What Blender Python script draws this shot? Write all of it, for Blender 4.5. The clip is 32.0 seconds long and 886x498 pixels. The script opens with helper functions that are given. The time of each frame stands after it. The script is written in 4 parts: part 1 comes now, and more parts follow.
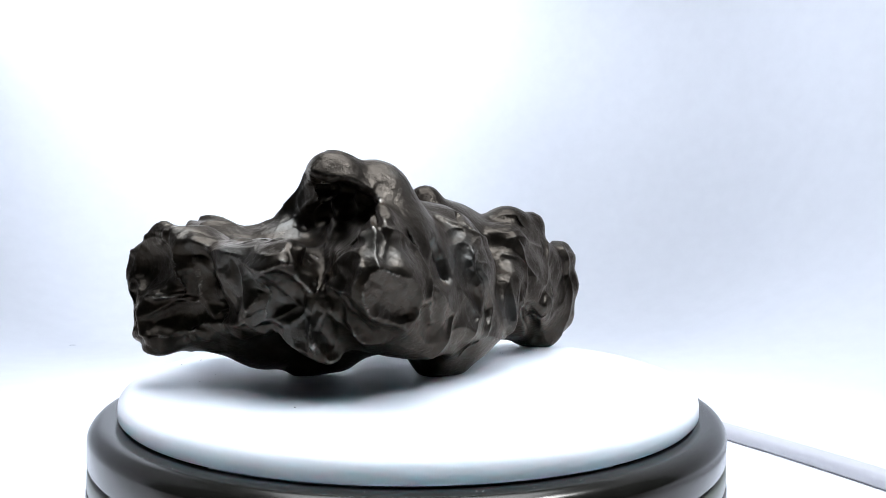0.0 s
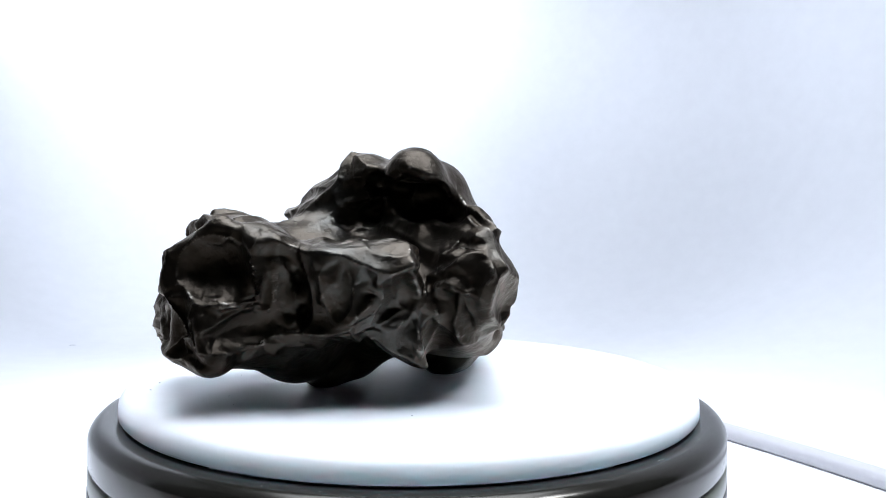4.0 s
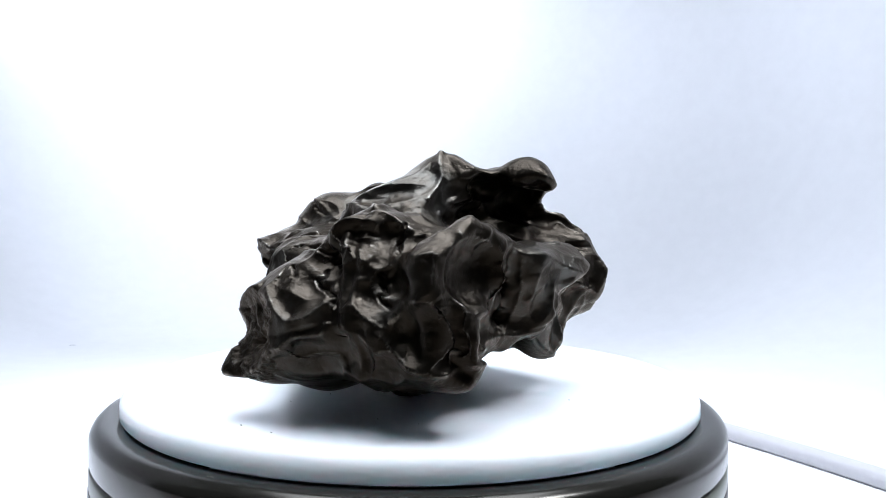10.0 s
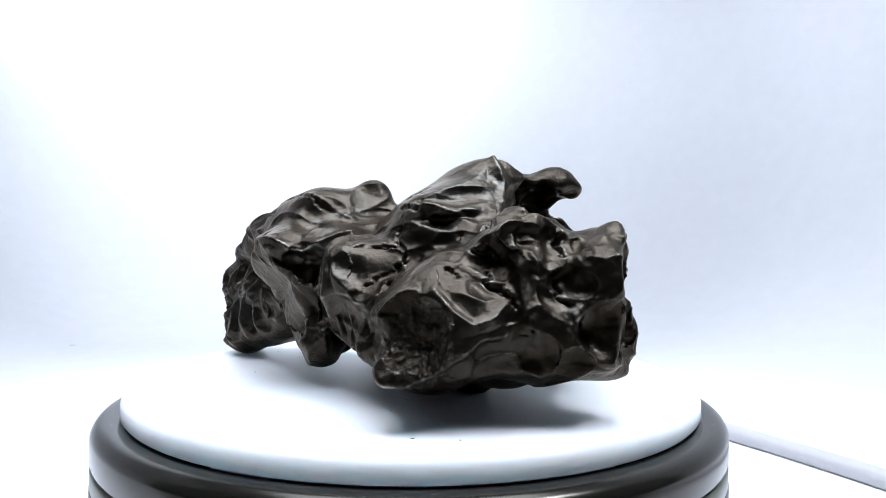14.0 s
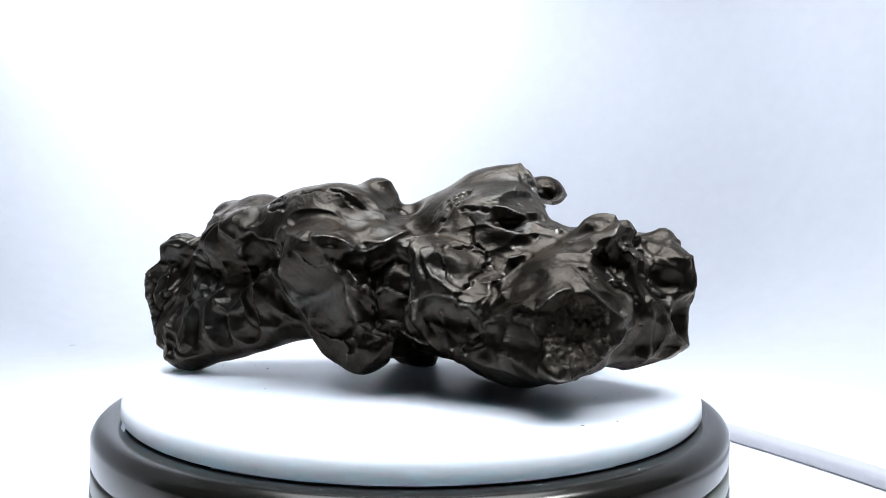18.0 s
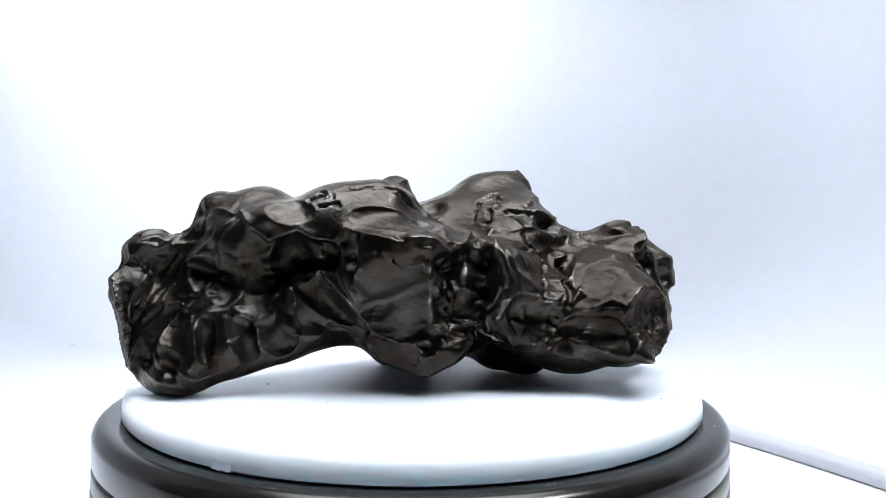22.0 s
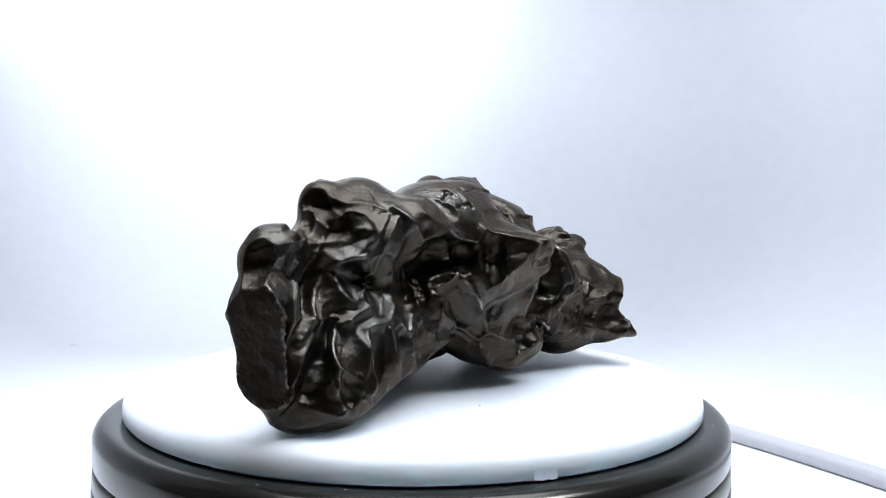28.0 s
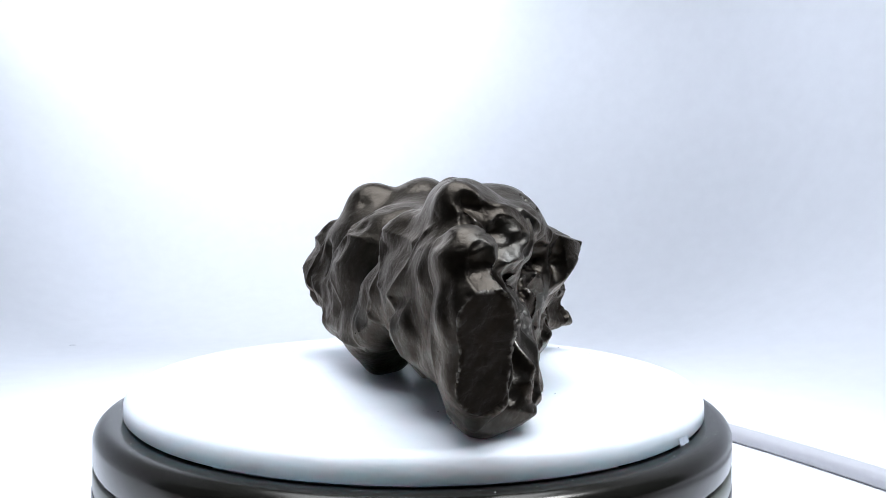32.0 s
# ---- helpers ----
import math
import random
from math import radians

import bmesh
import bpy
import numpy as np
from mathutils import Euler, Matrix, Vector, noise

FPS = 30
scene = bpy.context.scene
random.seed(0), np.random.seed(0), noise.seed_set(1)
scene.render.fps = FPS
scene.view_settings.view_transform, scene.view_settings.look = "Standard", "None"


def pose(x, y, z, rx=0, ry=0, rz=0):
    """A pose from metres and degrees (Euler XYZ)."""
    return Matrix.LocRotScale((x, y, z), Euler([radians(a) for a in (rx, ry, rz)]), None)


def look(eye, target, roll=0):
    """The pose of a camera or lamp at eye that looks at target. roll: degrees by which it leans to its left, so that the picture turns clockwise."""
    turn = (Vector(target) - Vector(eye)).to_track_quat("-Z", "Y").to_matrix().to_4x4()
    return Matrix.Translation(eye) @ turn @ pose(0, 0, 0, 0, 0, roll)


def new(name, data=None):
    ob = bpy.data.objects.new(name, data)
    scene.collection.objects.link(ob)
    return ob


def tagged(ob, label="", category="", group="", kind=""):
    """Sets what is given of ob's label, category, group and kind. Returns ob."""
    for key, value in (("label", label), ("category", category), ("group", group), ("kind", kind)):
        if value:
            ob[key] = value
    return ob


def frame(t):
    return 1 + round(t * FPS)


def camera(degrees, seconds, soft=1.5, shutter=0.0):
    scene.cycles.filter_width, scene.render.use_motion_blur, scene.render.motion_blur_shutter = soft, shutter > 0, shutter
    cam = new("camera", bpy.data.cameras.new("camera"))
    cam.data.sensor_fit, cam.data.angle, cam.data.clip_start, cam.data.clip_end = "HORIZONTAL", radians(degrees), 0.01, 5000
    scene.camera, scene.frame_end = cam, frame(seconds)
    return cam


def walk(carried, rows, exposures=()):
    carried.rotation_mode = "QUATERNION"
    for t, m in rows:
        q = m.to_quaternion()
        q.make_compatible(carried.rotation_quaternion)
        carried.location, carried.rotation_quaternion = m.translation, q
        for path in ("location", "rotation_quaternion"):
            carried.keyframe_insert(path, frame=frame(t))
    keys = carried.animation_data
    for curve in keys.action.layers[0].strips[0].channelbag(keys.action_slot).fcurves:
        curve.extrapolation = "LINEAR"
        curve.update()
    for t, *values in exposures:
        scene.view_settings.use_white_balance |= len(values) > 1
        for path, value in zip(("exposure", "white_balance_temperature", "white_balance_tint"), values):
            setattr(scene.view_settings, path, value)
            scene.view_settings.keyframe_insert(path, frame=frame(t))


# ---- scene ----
import itertools

# One unit plan: metres, z up, the turntable's axis at x = 0, y = 0, the table at z = 0.
DISC_Z = 0.0540          # top of the white disc
TURN = 7.326             # degrees a second, counter-clockwise from above
DRIFT = 0.0017           # the turntable creeps this far sideways over the clip
SECONDS = 32.0

cam = camera(70.35, SECONDS, soft=0.6)
EYE = (0.01040, -0.24, 0.0982)
VIEW = look(EYE, (0.01040, 0.76, 0.0982 + math.tan(radians(0.476))), roll=0.608)
walk(cam, [(0, VIEW), (SECONDS, VIEW)], [(0, -0.02), (6, 0.0), (22, 0.0), (28, -0.10), (30, -0.16), (SECONDS, -0.16)])

# ---- light: a white photo tent under one large soft lamp, cool white ----
world = bpy.data.worlds.new("room_light")
scene.world = world
world.use_nodes = True
world.node_tree.nodes["Background"].inputs["Color"].default_value = (0.55, 0.6, 0.72, 1)
world.node_tree.nodes["Background"].inputs["Strength"].default_value = 0.015


def area_lamp(name, eye, target, wide, high, watts, colour, spread):
    data = bpy.data.lights.new(name, "AREA")
    data.shape, data.size, data.size_y, data.energy, data.color = "RECTANGLE", wide, high, watts, colour
    data.spread = radians(spread)
    ob = new(name, data)
    ob.matrix_world = look(eye, target)
    return ob


COOL = (0.80, 0.885, 1.0)
area_lamp("softbox_above", (0.0, -0.03, 0.60), (0.0, -0.01, 0.05), 0.54, 0.46, 3.6, COOL, 108)
area_lamp("lamp_to_the_right", (0.30, -0.14, 0.52), (0.0, 0.0, 0.08), 0.10, 0.10, 0.42, COOL, 80)
area_lamp("lamp_to_the_left", (-0.45, 0.12, 0.46), (0.42, 0.34, 0.50), 0.18, 0.18, 1.25, COOL, 80)
area_lamp("backdrop_lamp", (-0.24, 0.32, 0.62), (-0.24, 0.70, 0.45), 0.40, 0.10, 3.1, COOL, 120)


# ---- materials ----
def material(name):
    m = bpy.data.materials.new(name)
    m.use_nodes = True
    return m, m.node_tree.nodes, m.node_tree.links, m.node_tree.nodes["Principled BSDF"]


def noise_tex(nodes, links, coord, scale, detail=4, rough=0.55):
    n = nodes.new("ShaderNodeTexNoise")
    n.inputs["Scale"].default_value, n.inputs["Detail"].default_value, n.inputs["Roughness"].default_value = scale, detail, rough
    links.new(coord, n.inputs["Vector"])
    return n.outputs["Fac"]


def ramp(nodes, links, fac, stops):
    r = nodes.new("ShaderNodeValToRGB")
    el = r.color_ramp.elements
    while len(el) < len(stops):
        el.new(0.5)
    for e, (at, colour) in zip(el, stops):
        e.position, e.color = at, (*colour, 1)
    links.new(fac, r.inputs["Fac"])
    return r.outputs["Color"]


def bump(nodes, links, height, strength, distance, before=None):
    b = nodes.new("ShaderNodeBump")
    b.inputs["Strength"].default_value, b.inputs["Distance"].default_value = strength, distance
    links.new(height, b.inputs["Height"])
    if before is not None:
        links.new(before, b.inputs["Normal"])
    return b.outputs["Normal"]


def plain(name, colour, rough, grain=300.0, spread=0.06, relief=0.0, metal=0.0, coat=0.0):
    """A surface of one colour with faint mottling and fine relief."""
    m, nodes, links, b = material(name)
    co = nodes.new("ShaderNodeTexCoord").outputs["Object"]
    n = noise_tex(nodes, links, co, grain)
    lo, hi = [c * (1 - spread) for c in colour], [min(1, c * (1 + spread)) for c in colour]
    links.new(ramp(nodes, links, n, [(0.3, lo), (0.7, hi)]), b.inputs["Base Color"])
    b.inputs["Roughness"].default_value, b.inputs["Metallic"].default_value = rough, metal
    b.inputs["Coat Weight"].default_value = coat
    if relief:
        links.new(bump(nodes, links, noise_tex(nodes, links, co, grain * 4), 0.3, relief), b.inputs["Normal"])
    return m


def iron_crust(name, dark, middle, light, rough, metal, relief):
    """Fusion crust on iron: brown-black with a dull sheen, ridges bared to metal with painted highlights."""
    m, nodes, links, b = material(name)
    co = nodes.new("ShaderNodeTexCoord").outputs["Object"]
    patches = noise_tex(nodes, links, co, 34, 6, 0.62)
    crust = ramp(nodes, links, patches, [(0.33, dark), (0.52, middle), (0.70, light)])
    # bare metal on the ridges, their highlights painted into the colour too
    rubbed_glint = nodes.new("ShaderNodeAttribute")
    rubbed_glint.attribute_name = "wear_glint"
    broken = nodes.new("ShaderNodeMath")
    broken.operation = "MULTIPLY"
    links.new(rubbed_glint.outputs["Fac"], broken.inputs[0])
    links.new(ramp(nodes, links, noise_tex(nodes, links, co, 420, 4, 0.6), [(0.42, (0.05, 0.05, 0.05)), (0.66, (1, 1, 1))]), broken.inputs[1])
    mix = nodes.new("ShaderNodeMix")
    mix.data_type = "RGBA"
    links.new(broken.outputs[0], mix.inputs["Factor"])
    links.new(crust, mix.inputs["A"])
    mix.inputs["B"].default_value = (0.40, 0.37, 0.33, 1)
    links.new(mix.outputs["Result"], b.inputs["Base Color"])
    rr = nodes.new("ShaderNodeMapRange")
    rr.inputs["To Min"].default_value, rr.inputs["To Max"].default_value = rough - 0.10, rough + 0.16
    links.new(noise_tex(nodes, links, co, 130, 4, 0.6), rr.inputs["Value"])
    links.new(rr.outputs["Result"], b.inputs["Roughness"])
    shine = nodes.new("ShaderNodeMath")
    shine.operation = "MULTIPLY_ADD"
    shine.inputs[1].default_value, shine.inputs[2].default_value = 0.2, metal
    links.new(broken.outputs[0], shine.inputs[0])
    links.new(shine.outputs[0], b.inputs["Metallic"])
    b.inputs["Specular IOR Level"].default_value = 0.40
    b.inputs["Specular Tint"].default_value = (1.0, 0.92, 0.84, 1)
    n1 = bump(nodes, links, noise_tex(nodes, links, co, 150, 5, 0.6), 0.25, 0.0009 * relief)
    pits = ramp(nodes, links, noise_tex(nodes, links, co, 620, 5, 0.65), [(0.30, (0, 0, 0)), (0.52, (0.8, 0.8, 0.8)), (0.75, (1, 1, 1))])
    n2 = bump(nodes, links, pits, 0.45, 0.00030 * relief, n1)
    links.new(n2, b.inputs["Normal"])
    return m


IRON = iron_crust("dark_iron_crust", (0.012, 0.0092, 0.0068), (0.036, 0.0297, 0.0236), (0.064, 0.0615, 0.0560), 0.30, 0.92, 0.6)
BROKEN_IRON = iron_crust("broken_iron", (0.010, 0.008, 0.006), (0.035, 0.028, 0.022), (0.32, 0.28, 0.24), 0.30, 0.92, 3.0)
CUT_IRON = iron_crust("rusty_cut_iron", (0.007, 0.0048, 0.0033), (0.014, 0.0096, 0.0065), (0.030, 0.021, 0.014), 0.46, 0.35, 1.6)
DISC_WHITE = plain("disc_white", (0.86, 0.87, 0.90), 0.35, 120, 0.02, 0.00004)
DISC_WHITE.node_tree.nodes["Principled BSDF"].inputs["Subsurface Weight"].default_value = 0.9
DISC_WHITE.node_tree.nodes["Principled BSDF"].inputs["Subsurface Radius"].default_value = (0.9, 1.0, 1.0)
DISC_WHITE.node_tree.nodes["Principled BSDF"].inputs["Subsurface Scale"].default_value = 0.010
BLACK_PLASTIC = plain("black_plastic", (0.009, 0.0085, 0.0070), 0.20, 200, 0.2, 0.00001)
BLACK_PLASTIC.node_tree.nodes["Principled BSDF"].inputs["Specular IOR Level"].default_value = 0.36
BLACK_PLASTIC.node_tree.nodes["Principled BSDF"].inputs["Specular Tint"].default_value = (1.0, 0.90, 0.78, 1)
# the white floor's reflection in the shell, put into the colour
PALE_REFLECTION = plain("pale_reflection", (0.11, 0.115, 0.085), 0.35, 200, 0.1)
STICKER = plain("milky_tape", (0.56, 0.60, 0.67), 0.3, 900, 0.08)
DUST = plain("dust_white", (0.75, 0.75, 0.72), 0.9, 2000, 0.1)
SMUDGE = plain("grey_smudge", (0.70, 0.70, 0.73), 0.9, 900, 0.2)
SOOT = plain("dark_speck", (0.05, 0.045, 0.04), 0.8, 2000, 0.2)
PAPER = plain("white_paper", (0.84, 0.84, 0.868), 0.9, 60, 0.015, 0.0001)
TABLE_WOOD = plain("table_wood", (0.25, 0.22, 0.19), 0.6, 40, 0.12, 0.0001)
ROOM_GREY = plain("room_grey", (0.04, 0.04, 0.04), 0.9, 3, 0.1)
CABLE_WHITE = plain("cable_white", (0.47, 0.455, 0.475), 0.45, 200, 0.03)


# ---- mesh helpers ----
def mesh_object(name, verts, faces, mat, parent=None, label="", smooth=True):
    me = bpy.data.meshes.new(name)
    me.from_pydata([tuple(v) for v in verts], [], [tuple(f) for f in faces])
    me.materials.append(mat)
    if smooth:
        me.polygons.foreach_set("use_smooth", [True] * len(me.polygons))
    me.update()
    ob = new(name, me)
    if parent is not None:
        ob.parent = parent
    if label:
        ob["label"] = label
    return ob


def lathe(name, profile, mat, parent=None, label="", steps=160):
    """Turns a profile of (radius, height) round the z axis."""
    verts, faces = [], []
    for r, z in profile:
        for i in range(steps):
            a = 2 * math.pi * i / steps
            verts.append((r * math.cos(a), r * math.sin(a), z))
    for j in range(len(profile) - 1):
        for i in range(steps):
            k = (i + 1) % steps
            faces.append((j * steps + i, j * steps + k, (j + 1) * steps + k, (j + 1) * steps + i))
    return mesh_object(name, verts, faces, mat, parent, label)


def tube(name, points, radius, mat, parent=None, label="", around=14):
    """A round cord along a smooth line through the points."""
    pts = [Vector(p) for p in points]
    line = []
    for i in range(len(pts) - 1):
        p0, p1, p2, p3 = pts[max(i - 1, 0)], pts[i], pts[i + 1], pts[min(i + 2, len(pts) - 1)]
        for j in range(12):
            u = j / 12
            line.append(0.5 * ((2 * p1) + (p2 - p0) * u + (2 * p0 - 5 * p1 + 4 * p2 - p3) * u * u + (3 * p1 - p0 - 3 * p2 + p3) * u ** 3))
    line.append(pts[-1])
    verts, faces = [], []
    for i, p in enumerate(line):
        d = (line[min(i + 1, len(line) - 1)] - line[max(i - 1, 0)]).normalized()
        side = d.cross(Vector((0, 0, 1))).normalized()
        up = side.cross(d)
        for k in range(around):
            a = 2 * math.pi * k / around
            verts.append(p + side * math.cos(a) * radius + up * math.sin(a) * radius)
    for i in range(len(line) - 1):
        for k in range(around):
            n = (k + 1) % around
            faces.append((i * around + k, i * around + n, (i + 1) * around + n, (i + 1) * around + k))
    return mesh_object(name, verts, faces, mat, parent, label)


# ---- the photo tent: one sheet that is floor, back and right side, with rounded bends ----
def tent():
    # the sheet's plan outline: left side, back, soft corner, right side; each column sweeps up from the floor
    plan = []
    def arc(cx, cy, r, a0, a1, n):
        for i in range(n + 1):
            a = radians(a0 + (a1 - a0) * i / n)
            plan.append((cx + r * math.cos(a), cy + r * math.sin(a), -math.cos(a), -math.sin(a)))
    arc(-0.26, 0.34, 0.36, 180, 90, 14)
    arc(0.134, 0.36, 0.34, 90, 25, 14)
    bend = 0.29
    prof = [(1.0, 0.0), (bend + 0.03, 0.00005), (bend + 0.015, 0.00005)]
    for i in range(17):
        a = radians(90 * i / 16)
        prof.append((bend * (1 - math.sin(a)), 0.00005 + bend * (1 - math.cos(a))))
    prof.append((0.0, 0.75))
    front = [(-0.62, -0.12, 1, 0)] + plan + [(0.673, 0.006, -0.906, -0.42)]
    verts, faces = [], []
    n = len(prof) - 1
    for x, y, nx, ny in front:
        for d, z in prof[1:]:
            verts.append((x + nx * d, y + ny * d, z))
    for i in range(len(front) - 1):
        for j in range(n - 1):
            a = i * n + j
            faces.append((a, a + n, a + n + 1, a + 1))
    wall = mesh_object("wall_tent", verts, faces, PAPER)
    tagged(wall, "white paper sides of a small photo tent", "wall", kind="structure")
    # a faint smudge on the paper
    x, y, z, r = -0.3584, 0.3880, 0.0033, 0.0021
    rim = [(x + r * math.cos(a) * (1.3 + 0.3 * math.sin(3 * a)), y + 2.2 * r * math.sin(a), z - 0.13 * r * math.cos(a) + 0.0002) for a in (2 * math.pi * i / 12 for i in range(12))]
    mesh_object("smudge", rim + [(x, y, z + 0.0006)], [(i, (i + 1) % 12, 12) for i in range(12)], SMUDGE, wall, "faint grey smudge")
    fv = [(-0.63, -0.125, 0), (0.66, -0.125, 0), (0.66, 0.72, 0), (-0.63, 0.72, 0)]
    floor = mesh_object("ground", fv, [(0, 1, 2, 3)], PAPER, smooth=False)
    tagged(floor, "white paper sheet that covers the table", "ground", kind="structure")
    table = [(x, y, z) for z in (-0.030, -0.0015) for x, y in ((-0.75, -0.55), (0.75, -0.55), (0.75, 0.80), (-0.75, 0.80))]
    desk = mesh_object("table_top", table, [(3, 2, 1, 0), (4, 5, 6, 7), (0, 1, 5, 4), (1, 2, 6, 5), (2, 3, 7, 6), (3, 0, 4, 7)], TABLE_WOOD, smooth=False)
    tagged(desk, "grey brown table top under the white paper", "table", kind="structure")
    room = [(x, y, z) for z in (-0.75, 1.8) for x, y in ((-1.8, -2.2), (1.8, -2.2), (1.8, 1.4), (-1.8, 1.4))]
    walls = mesh_object("wall_room", room, [(0, 1, 2, 3), (7, 6, 5, 4), (0, 4, 5, 1), (1, 5, 6, 2), (2, 6, 7, 3), (3, 7, 4, 0)], ROOM_GREY, smooth=False)
    tagged(walls, "dim grey room around the photo tent", "wall", kind="structure")


tent()


# ---- turntable ----
def turntable():
    base = tagged(new("turntable"), "round black plastic turntable with a white disc on white paper", "turntable")
    lathe("lower_shell", [(0.0, 0.0), (0.1060, 0.0), (0.1080, 0.0015), (0.1086, 0.010), (0.1087, 0.0268), (0.1082, 0.0274), (0.1040, 0.0275)], BLACK_PLASTIC, base, "fixed glossy black lower shell")
    # strip of the shell under the rim, coloured pale for a floor reflection
    lathe("band", [(0.1040, 0.0281), (0.1080, 0.0282), (0.1085, 0.0287), (0.1085, 0.0332), (0.1080, 0.0338), (0.1030, 0.0339)], PALE_REFLECTION, base, "greenish grey shell band with the floor's reflection painted in")
    ring = lathe("platter", [(0.1000, 0.0350), (0.1078, 0.0350), (0.1084, 0.0353), (0.1086, 0.0360), (0.1086, 0.0424), (0.1084, 0.0431), (0.1078, 0.0442), (0.1068, 0.0452), (0.1055, 0.0459), (0.1040, 0.0462), (0.1018, 0.0461), (0.0990, 0.0458)], BLACK_PLASTIC, base, "turning glossy black rim")
    disc = [(0.0, DISC_Z), (0.0960, DISC_Z)]
    for i in range(1, 9):
        a = radians(90 * i / 8)
        disc.append((0.0960 + 0.0045 * math.sin(a), DISC_Z - 0.0036 + 0.0036 * math.cos(a)))
    disc += [(0.1005, 0.0474), (0.0996, 0.0464)]
    plate = lathe("disc", disc, DISC_WHITE, ring, "smooth white plastic disc with a rounded edge")
    # a scrap of milky tape on the disc's edge, bent round it
    verts, faces = [], []
    for i in range(9):
        a = radians(84.0 + (i - 4) * 0.42)
        for r, z in ((0.1007, 0.0487), (0.1008, 0.0482), (0.1009, 0.0476), (0.1012, 0.0468)):
            wave = 0.0002 * math.sin(i * 1.7)
            verts.append((r * math.cos(a), r * math.sin(a), z + wave))
    for i in range(8):
        for k in range(3):
            q = i * 4 + k
            faces.append((q, q + 1, q + 5, q + 4))
    scrap = mesh_object("tape_scrap", verts, faces, STICKER, plate, "small milky scrap of tape")
    # dust on the rim and crumbs of crust on the disc
    rng = random.Random(5)
    def crumbs(name, count, mat, inner, outer, level, size, label, parent):
        verts, faces = [], []
        for _ in range(count):
            a, r = rng.uniform(0, 2 * math.pi), math.sqrt(rng.uniform(inner ** 2, outer ** 2))
            s = size * rng.uniform(0.5, 1.5)
            long, turn, n = rng.choice((1, 1, 1.6, 3)), rng.uniform(0, math.pi), len(verts)
            for u, v, w in ((1, 0, 0), (0, 1, 0), (-1, 0, 0), (0, -1, 0), (0, 0, 0.8)):
                u, v = u * s * long, v * s
                verts.append((r * math.cos(a) + u * math.cos(turn) - v * math.sin(turn), r * math.sin(a) + u * math.sin(turn) + v * math.cos(turn), level + w * s))
            faces += [(n, n + 1, n + 4), (n + 1, n + 2, n + 4), (n + 2, n + 3, n + 4), (n + 3, n, n + 4)]
        ob = mesh_object(name, verts, faces, mat, parent, label, smooth=False)
        ob["kind"] = "stuff"
    crumbs("dust", 70, DUST, 0.1020, 0.1050, 0.0463, 0.00010, "white dust specks", ring)
    crumbs("crumbs", 26, SOOT, 0.030, 0.094, DISC_Z, 0.00022, "small dark crumbs of crust", plate)
    return base, ring


TABLE, PLATTER = turntable()

# ---- cable ----
cord = tube("power_cable", [(0.06, 0.085, 0.010), (0.10, 0.127, 0.007), (0.147, 0.127, 0.0039), (0.1720, 0.088, 0.0039), (0.1915, 0.049, 0.0039), (0.2065, 0.014, 0.0039), (0.232, -0.056, 0.0039), (0.257, -0.176, 0.0039)], 0.0045, CABLE_WHITE, around=20)
tagged(cord, "white power cable lying on the white paper", "cable")


# ---- the meteorite: clay lumps run together, thumb prints pressed in, then a skin ----
LUMPS, PRINTS, RIDGES, HOLLOWS, GROOVES = [], [], [], [], []


def lump(*balls):
    """Balls of clay: x, y, z and radius in millimetres from the disc's centre."""
    LUMPS.extend(balls)


def prints(*dents):
    """Hollows: the two ends and the radius of a round-ended tool pressed in, in millimetres."""
    PRINTS.extend(dents)


def ridge(height, reach, *line):
    """A sharp lip along a line on the skin, that falls off hollow on both sides; millimetres."""
    RIDGES.append((height, reach, line))


def groove(depth, wide, *line):
    """A furrow or crack along a line on the skin; millimetres."""
    GROOVES.append((depth, wide, line))


def hollow(middle, bearing, rise, wide, high, lean, depth):
    """An oval thumb print pressed in from a bearing and a height in degrees, its long way leaning; millimetres."""
    HOLLOWS.append((middle, bearing, rise, wide, high, lean, depth))


# the blunt nose and its lower tip
lump((-79.9, -44.9, 32.2, 2.5), (-78.9, -40.4, 49.5, 3.3), (-80.0, -38.9, 16.1, 4.7), (-82.1, -37.0, 25.9, 7.5), (-84.8, -33.9, 39.6, 7.6), (-81.7, -30.1, 21.3, 8.4))
lump((-75.6, -18.0, 24.8, 14.8), (-75.4, -12.3, 46.4, 9.1), (-48.4, -50.0, 35.5, 8.8), (-48.7, -47.0, 20.1, 5.3), (-48.2, -46.1, 36.4, 11.9), (-68.1, -40.0, 40.8, 10.7))
lump((-62.3, -29.0, 26.3, 15.0), (-68.6, -20.0, 42.7, 11.7), (-35.5, -57.4, 39.5, 8.2))
# the shoulder behind the nose
lump((-76.0, 6.0, 24.0, 6.5), (-74.0, 16.0, 19.0, 6.5))
lump((-78.4, 2.4, 23.4, 10.8), (-78.3, 14.4, 16.2, 4.9), (-83.1, 23.3, 14.7, 2.4), (-50.1, -18.8, 29.5, 14.6), (-51.4, -18.5, 17.5, 13.9), (-52.6, -14.9, 28.1, 9.9))
lump((-47.5, -14.5, 36.9, 17.2), (-69.2, 0.0, 29.2, 15.7), (-59.2, 5.8, 18.7, 14.0), (-52.6, 11.7, 21.9, 14.3), (-74.3, 12.2, 31.9, 5.6), (-71.9, 12.3, 24.6, 11.0))
lump((-23.3, -50.6, 15.8, 4.8), (-29.0, -50.0, 23.7, 8.3), (-23.9, -45.7, 66.8, 8.9), (-21.1, -33.9, 30.1, 15.6), (-31.4, -32.2, 36.3, 12.7), (-28.9, -30.6, 64.8, 6.0))
